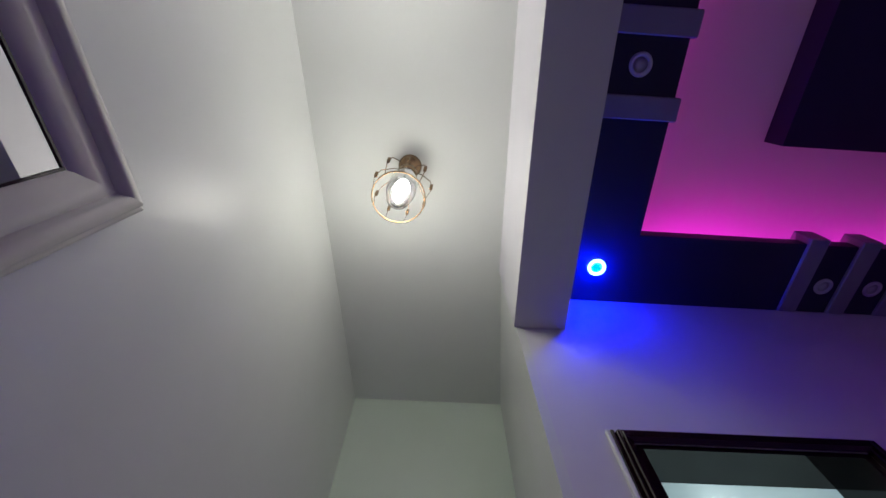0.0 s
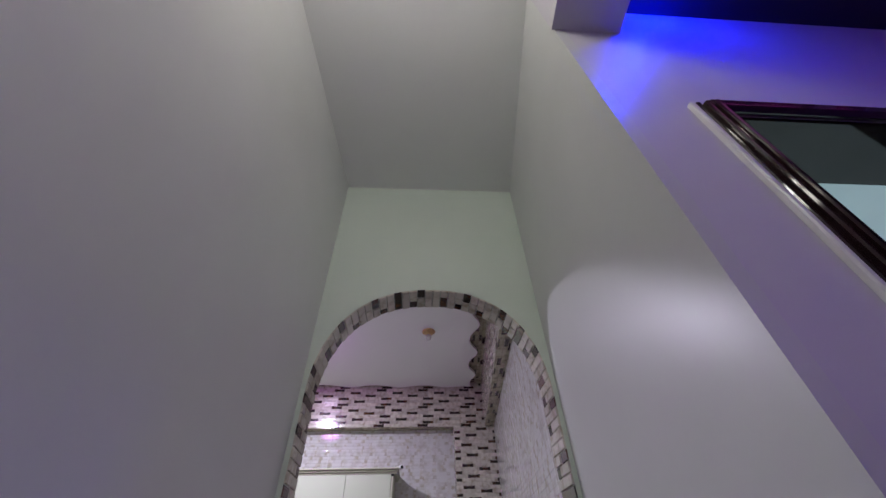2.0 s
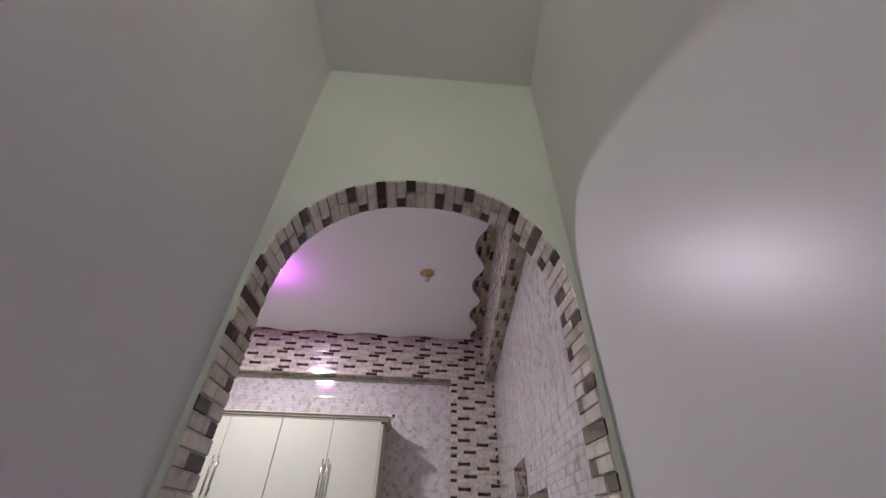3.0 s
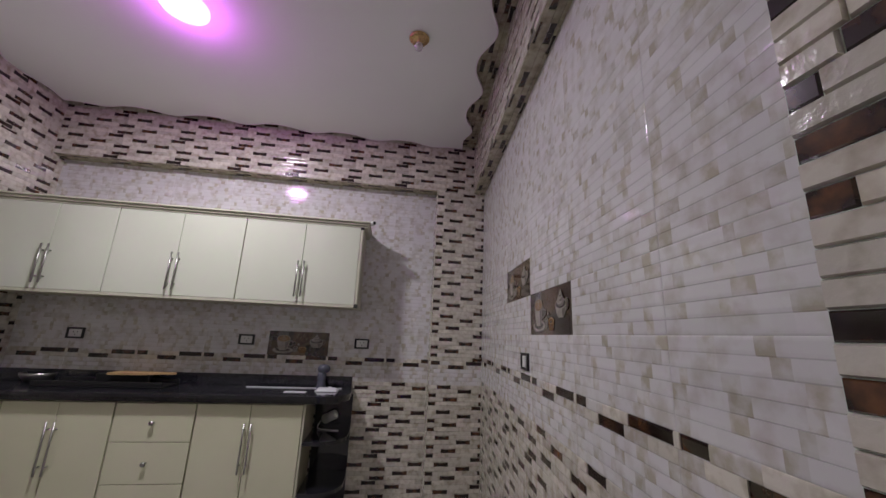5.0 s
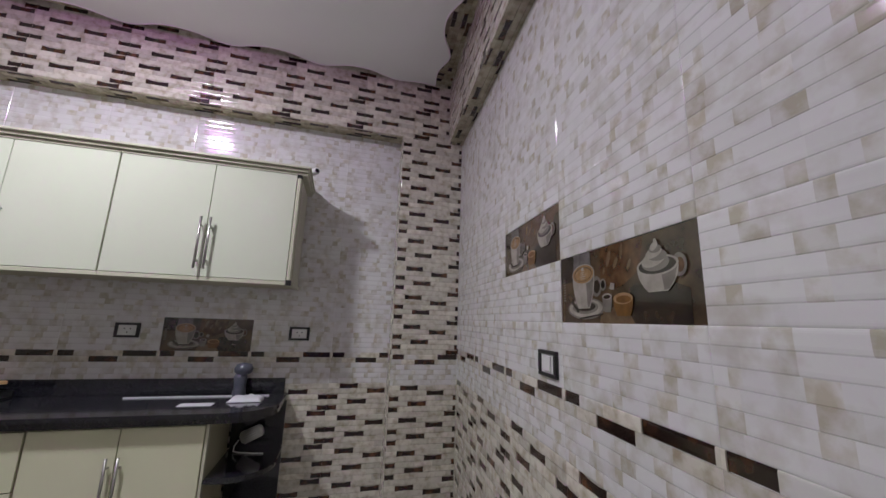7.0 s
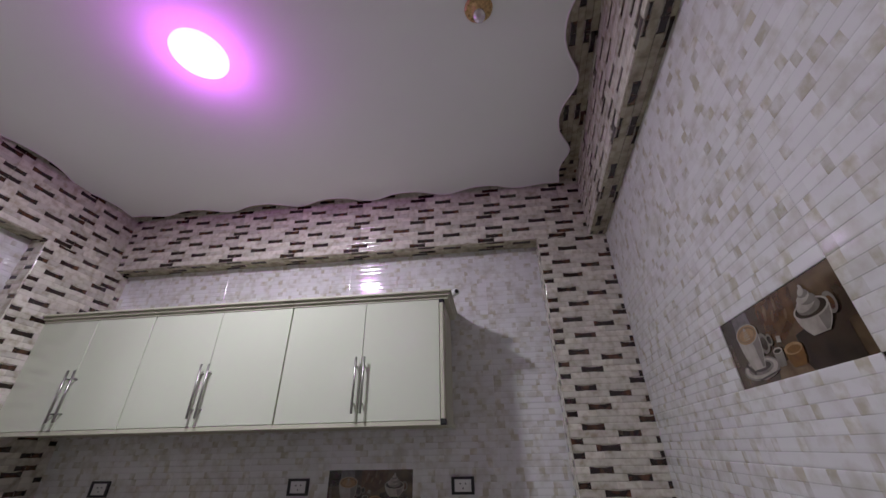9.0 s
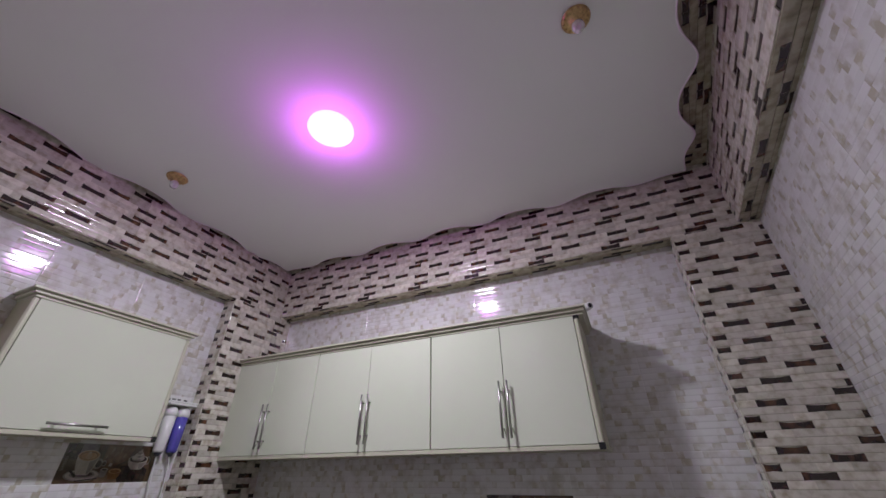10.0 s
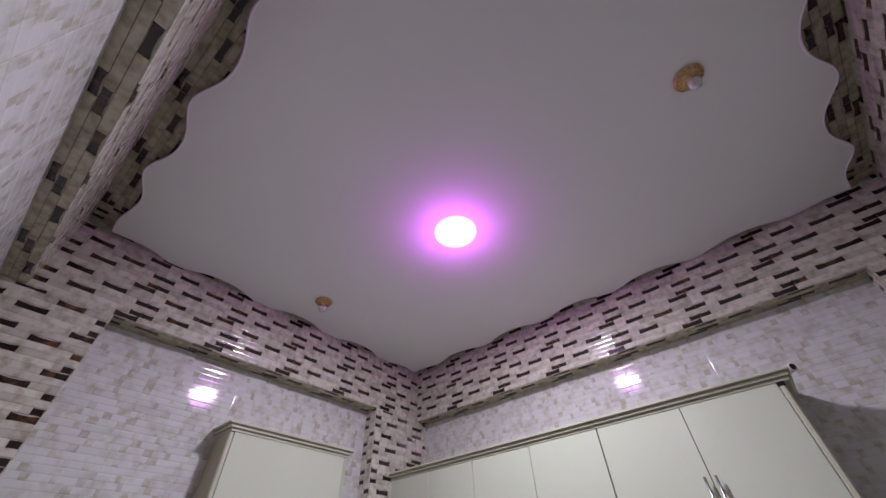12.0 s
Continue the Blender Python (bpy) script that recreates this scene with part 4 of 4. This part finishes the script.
    for cx, cz, rx, rz, t, m in ((0.392, 0.130, 0.038, 0.018, 0, 9), (0.388, 0.138, 0.034, 0.016, 10, 1), (0.398, 0.146, 0.028, 0.013, -8, 9), (0.390, 0.152, 0.024, 0.011, 12, 1),
                                 (0.395, 0.160, 0.017, 0.009, 0, 9), (0.392, 0.166, 0.012, 0.008, 30, 1), (0.397, 0.174, 0.005, 0.009, 15, 1)):
        disc(cx, cz, rx, rz, m, turn=t)


cache = {}


def tile_mesh(kind, seed, u0, u1, v0, v1):
    key = (kind, seed, round(u0, 3), round(u1, 3), round(v0, 3), round(v1, 3))
    if key in cache:
        return cache[key]
    bm = bmesh.new()
    h = BH if kind == "mosaic" or kind == "strip" else TH
    g = 0.0 if kind in ("plain", "border") else 0.0008
    q = [bm.verts.new(c) for c in ((u0 + g, v0 + g, 0.001), (u1 - g, v0 + g, 0.001), (u1 - g, v1 - g, 0.001), (u0 + g, v1 - g, 0.001))]
    lo = [bm.verts.new((v.co.x, v.co.y, -0.0085)) for v in q]
    bm.faces.new(q).material_index = 2
    for k in range(4):
        bm.faces.new((lo[k], lo[(k + 1) % 4], q[(k + 1) % 4], q[k])).material_index = 2
    if kind == "plain":
        rows, mats = plain_rows(seed), (WHITE, BEIGE, WHITE)
    elif kind == "photo":
        rows, mats = [], (PHOTO, CUP, PHOTO, COFFEE, AMBER, PHOTO_D, PHOTO_G, PHOTO_R, PHOTO_T, CUP_S)
    else:
        rows, mats = mosaic_rows(), (CREAM, DARK, CREAM)
    if kind == "strip":
        mats = (STRIP, DARK, GROUT)
    if kind == "border":
        rows = plain_rows(seed)
        rows[0] = [(0, 0.008, 0), (0.008, 0.085, 1), (0.085, 0.19, 3), (0.19, 0.32, 0), (0.32, 0.49, 1), (0.49, 0.5, 0)]
        rows[1] = [(0, 0.07, 3), (0.07, 0.16, 0), (0.16, 0.30, 1), (0.30, 0.40, 3), (0.40, 0.5, 0)]
        mats = (WHITE, DARK, WHITE, BEIGE, CREAM)
    n = len(rows)
    for r, row in enumerate(rows):
        z1 = h - r * h / n
        z0 = z1 - h / n
        for x0, x1, slot in row:
            cx0, cx1, cz0, cz1 = max(x0, u0), min(x1, u1), max(z0, v0), min(z1, v1)
            if cx1 - cx0 < 0.004 or cz1 - cz0 < 0.004:
                continue
            if kind in ("mosaic", "strip"):
                if slot == 1:
                    xm, sag = (cx0 + cx1) / 2, 0.0045 if cx1 - cx0 > 0.05 else 0.002
                    e = 0.0008
                    bm.faces.new([bm.verts.new((px, pz, 0.0022)) for px, pz in ((cx0 + e, cz0 + e), (xm, cz0 + e + sag * 0.5), (cx1 - e, cz0 + e), (cx1 - e, cz1 - e), (xm + 0.02, cz1 - e - sag), (xm - 0.02, cz1 - e - sag), (cx0 + e, cz1 - e))
                                  if abs(px - xm) < (cx1 - cx0) / 2]).material_index = 1
                else:
                    pillow(bm, cx0, cx1, cz0, cz1, 0, 0.0062, x0 < 0.001, x1 > TW - 0.001, r == n - 1, r == 0, chamfer=0.0034)
            elif kind == "border":
                if r >= 2:
                    slot = {0: 0, 1: 3}[slot]
                pillow(bm, cx0, cx1, cz0, cz1, 4 if slot == 0 and r < 2 else slot, 0.0026 if slot == 1 else 0.0056, x0 < 0.001, x1 > TW - 0.001, r == n - 1, r == 0, chamfer=0.0022)
            else:
                pillow(bm, cx0, cx1, cz0, cz1, slot, 0.0052, x0 < 0.001, x1 > TW - 0.001, r == n - 1, r == 0)
    if kind == "border" and u1 - u0 > 0.2 and v1 - v0 > 0.2:
        # raised wave line across the tile
        pts = [(u0 + (u1 - u0) * i / 20, 0.108 + 0.016 * math.sin(1.2 + 2 * math.pi * (u0 + (u1 - u0) * i / 20) / 0.25), 0.0065) for i in range(21)]
        tube(bm, pts, 0.0028, 5, mat=3)
    if kind == "photo":
        photo_picture(bm)
    me = bpy.data.meshes.new("tile")
    bm.normal_update()
    bm.to_mesh(me)
    bm.free()
    for mt in mats:
        me.materials.append(mt)
    cache[key] = me
    return me


def tile_field(parent, origin, ux, vx, u0, u1, v0, v1, kinds, ug=0.0, vg=0.0, name="tile", tw=0.472):
    """Tiles over the rectangle u0..u1, v0..v1 of the plane through origin spanned by ux and vx; kinds(i, j) picks the kind of tile of
    column i and row j of a grid that starts at ug, vg."""
    ux, vx = Vector(ux), Vector(vx)
    nx = ux.cross(vx)
    rot = Matrix((ux, vx, nx)).transposed().to_4x4()
    h = kinds["h"]
    su, sv = tw / TW, h / (TH if kinds["kind"] in ("plain", "border") else BH)
    grow = Matrix.Diagonal((su, sv, 1, 1))
    i0, i1 = math.floor((u0 - ug) / tw + 1e-6), math.ceil((u1 - ug) / tw - 1e-6)
    j0, j1 = math.floor((v0 - vg) / h + 1e-6), math.ceil((v1 - vg) / h - 1e-6)
    for i in range(i0, i1):
        for j in range(j0, j1):
            ub, vb = ug + i * tw, vg + j * h
            a, b = max(u0 - ub, 0), min(u1 - ub, tw)
            c, d = max(v0 - vb, 0), min(v1 - vb, h)
            if b - a < 0.006 or d - c < 0.006:
                continue
            kind = kinds.get((i, j), kinds["kind"])
            seed = 0 if kind != "plain" else 1 + (i * 3 + j * 5) % 3
            ob = new(name if kind != "photo" else "photo_tile", tile_mesh(kind, seed, a / su, b / su, c / sv, d / sv))
            if kind == "photo":
                ob["label"] = "brown glossy tile with coffee cups on it"
            ob.matrix_world = Matrix.Translation(Vector(origin) + ux * ub + vx * vb) @ rot @ grow
            if parent is not None:
                mw = ob.matrix_world.copy()
                ob.parent = parent
                ob.matrix_world = mw


HW = 0.1875   # true height of the wall tiles
PLAIN, MOSAIC, BORDER, EDGE = {"kind": "plain", "h": HW}, {"kind": "mosaic", "h": BH}, {"kind": "border", "h": HW}, {"kind": "strip", "h": BH}
O = bpy.data.objects
X_, Y_, Z_, NX, NY = (1, 0, 0), (0, 1, 0), (0, 0, 1), (-1, 0, 0), (0, -1, 0)
RW = Vector((-SLOPE, -1, 0)).normalized()     # along the right wall, towards the arch
RI = Vector((-1, SLOPE, 0)).normalized()      # out of the right wall, into the kitchen
T0 = ZK + 0.058


def clad(parent, origin, ux, u0, u1, top, ug=0.0, extra=None, full_mosaic=False, zp=1.10, tw=0.472):
    """The courses of one wall: mosaic, border, plain (or mosaic again)."""
    kind = MOSAIC if full_mosaic else {**PLAIN, **(extra or {})}
    tile_field(parent, origin, ux, Z_, u0, u1, zp, top, kind, ug, zp, tw=tw)
    tile_field(parent, origin, ux, Z_, u0, u1, zp - HW, zp, BORDER, ug, zp - HW, tw=tw)
    tile_field(parent, origin, ux, Z_, u0, u1, 0.0, zp - HW, MOSAIC, ug, zp - HW, tw=tw)


TOP = ZB + 0.005
clad(O["wall_kitchen_far"], (0, KF, 0), X_, PL, 0.407, TOP, -0.902, {(0, 0): "photo"}, zp=1.109)
clad(O["wall_kitchen_right"], (KR, PF, 0), RW, 0.0, 2.79, TOP, 0.942, {(0, 2): "photo", (1, 1): "photo"}, zp=1.149, tw=0.493)
clad(O["wall_kitchen_left"], (KL, 0, 0), Y_, 2.40, 4.257, TOP, 2.716, {(0, 1): "photo", (2, 1): "photo"}, zp=1.189)
clad(O["wall_kitchen_near"], (0, YB, 0), NX, 0.625, -PL, TOP, 0.625)
clad(wall_arch, (0, YB, 0), NX, -0.571, -0.520, TOP, -0.57)
tile_field(wall_arch, (0, YB, 0), NX, Z_, -0.520, 0.625, 2.34, TOP, PLAIN, 0.125, 1.10)
clad(wall_arch, (0, YB, 0), NX, 0.42, 0.625, 2.34, 0.125)
# pilasters
clad(O["pilaster_far"], (0, PF, 0), X_, 0.407, KR, ZB, 0.407, full_mosaic=True, zp=1.11)
clad(O["pilaster_left"], (PL, 0, 0), Y_, 4.257, KF, ZB, 4.257, full_mosaic=True)
clad(O["pilaster_left_near"], (PL, 0, 0), Y_, YB, 2.40, ZB, YB, full_mosaic=True)
clad(O["pilaster_left"], (0, 4.257, 0), X_, KL, PL, ZB, KL, full_mosaic=True)
clad(O["pilaster_left_near"], (0, 2.40, 0), NX, -PL, -KL, ZB, -PL, full_mosaic=True)
tile_field(O["pilaster_far"], (0.407, 0, 0), NY, Z_, -KF, -PF, 0, ZB, MOSAIC, -KF, 0)
# ceiling bands: faces, undersides, then the strips round the board
tile_field(O["band_far"], (0, PF, 0), X_, Z_, PL, PR, ZB, T0, MOSAIC, PL, ZB)
tile_field(O["band_right"], (PR, PF, 0), RW, Z_, 0, 2.70, ZB, T0, MOSAIC, 0, ZB)
tile_field(O["band_left"], (PL, 0, 0), Y_, Z_, PN, PF, ZB, T0, MOSAIC, PN, ZB)
tile_field(O["band_near"], (0, PN, 0), NX, Z_, -right(PN, 0.101), -PL, ZB, T0, MOSAIC, -right(PN, 0.101), ZB)
tile_field(O["band_far"], (0, 0, ZB), X_, NY, PL, 0.407, -KF, -PF, EDGE, PL, -KF)
tile_field(O["band_right"], (KR, PF, ZB), RW, RI, 0, 2.78, 0, 0.101, EDGE, 0, -0.01)
tile_field(O["band_left"], (0, 0, ZB), Y_, X_, 2.40, 4.257, KL, PL, EDGE, 2.40, KL)
tile_field(O["band_near"], (0, 0, ZB), NX, Y_, -right(PN, 0.101), -PL, YB, PN, EDGE, -0.46, YB)
ZS = ZK + 0.050
tile_field(O["band_far"], (0, 0, ZS), X_, NY, PL, PR, -PF, -4.56, EDGE, PL, -PF)
tile_field(O["band_right"], (PR, PF, ZS), RW, RI, 0.15, 2.70, 0, 0.26, EDGE, 0.15, 0)
tile_field(O["band_left"], (0, 0, ZS), Y_, X_, PN, 4.56, PL, -2.52, EDGE, PN, PL)
tile_field(O["band_near"], (0, 0, ZS), NX, Y_, -0.30, 2.52, PN, 2.30, EDGE, -0.30, PN)

# arch lining: courses of narrow bricks across the thickness of the wall
path = [(AC + AA, 0.0), (AC + AA, AS)] + [(x, arch_z(x)) for x in reversed(xs[1:-1])] + [(AC - AA, AS), (AC - AA, 0.0)]
fine = []
for (ax, az), (bx, bz) in zip(path, path[1:]):
    k = max(1, int(math.hypot(bx - ax, bz - az) / 0.004))
    fine += [(ax + (bx - ax) * i / k, az + (bz - az) * i / k) for i in range(k)]
fine.append(path[-1])
acc = [0.0]
for a, b in zip(fine, fine[1:]):
    acc.append(acc[-1] + math.hypot(b[0] - a[0], b[1] - a[1]))


def at(s):
    i = min(max(int(np.searchsorted(acc, s)), 1), len(acc) - 1)
    f = (s - acc[i - 1]) / max(acc[i] - acc[i - 1], 1e-9)
    x = fine[i - 1][0] + (fine[i][0] - fine[i - 1][0]) * f
    z = fine[i - 1][1] + (fine[i][1] - fine[i - 1][1]) * f
    a, b = fine[max(i - 3, 0)], fine[min(i + 3, len(fine) - 1)]
    t = Vector((b[0] - a[0], 0, b[1] - a[1])).normalized()
    return Vector((x, 0, z)), Vector((-t.z, 0, t.x))


W = 0.034
dark_at = [(0.68, 1.0), None, (0.0, 0.48), (0.66, 1.0), None, (0.38, 1.0), None, None, (0.0, 0.42), (0.62, 1.0), None, (0.0, 1.0), None, (0.70, 1.0), (0.0, 0.5), None, None]
D0, D1 = YA - 0.006, YB
s, idx = 0.0, 0
while s < acc[-1] - 0.01:
    bm = bmesh.new()
    for r in range(6):
        if s >= acc[-1] - 0.01:
            break
        e1 = min(s + W, acc[-1])
        q = dark_at[idx % len(dark_at)]
        if not q:
            spans = [(0, 0.42, 0), (0.42, 1, 0)] if idx % 2 else [(0, 1, 0)]
        else:
            spans = sorted([p for p in ((0.0, q[0], 0), (q[0], q[1], 1), (q[1], 1.0, 0)) if p[1] - p[0] > 0.01])
        for a, b, slot in spans:
            h = 0.006 if slot == 0 else 0.0035
            y0, y1 = D0 + (D1 - D0) * a + 0.0006, D0 + (D1 - D0) * b - 0.0006
            rows2 = []
            for ss, hh in ((s + 0.0006, 0.0), (s + 0.003, h), (e1 - 0.003, h), (e1 - 0.0006, 0.0)):
                p, nrm = at(ss)
                p = p + nrm * (hh)
                rows2.append((bm.verts.new((p.x, y0 + (0.0025 if hh else 0), p.z)), bm.verts.new((p.x, y1 - (0.0025 if hh else 0), p.z))))
            for c, d in zip(rows2, rows2[1:]):
                bm.faces.new((c[0], d[0], d[1], c[1])).material_index = slot
            bm.faces.new([c[0] for c in rows2]).material_index = slot
            bm.faces.new([c[1] for c in rows2][::-1]).material_index = slot
        s = e1
        idx += 1
    finish("arch_tile", bm, [CREAM, DARK], wall_arch)
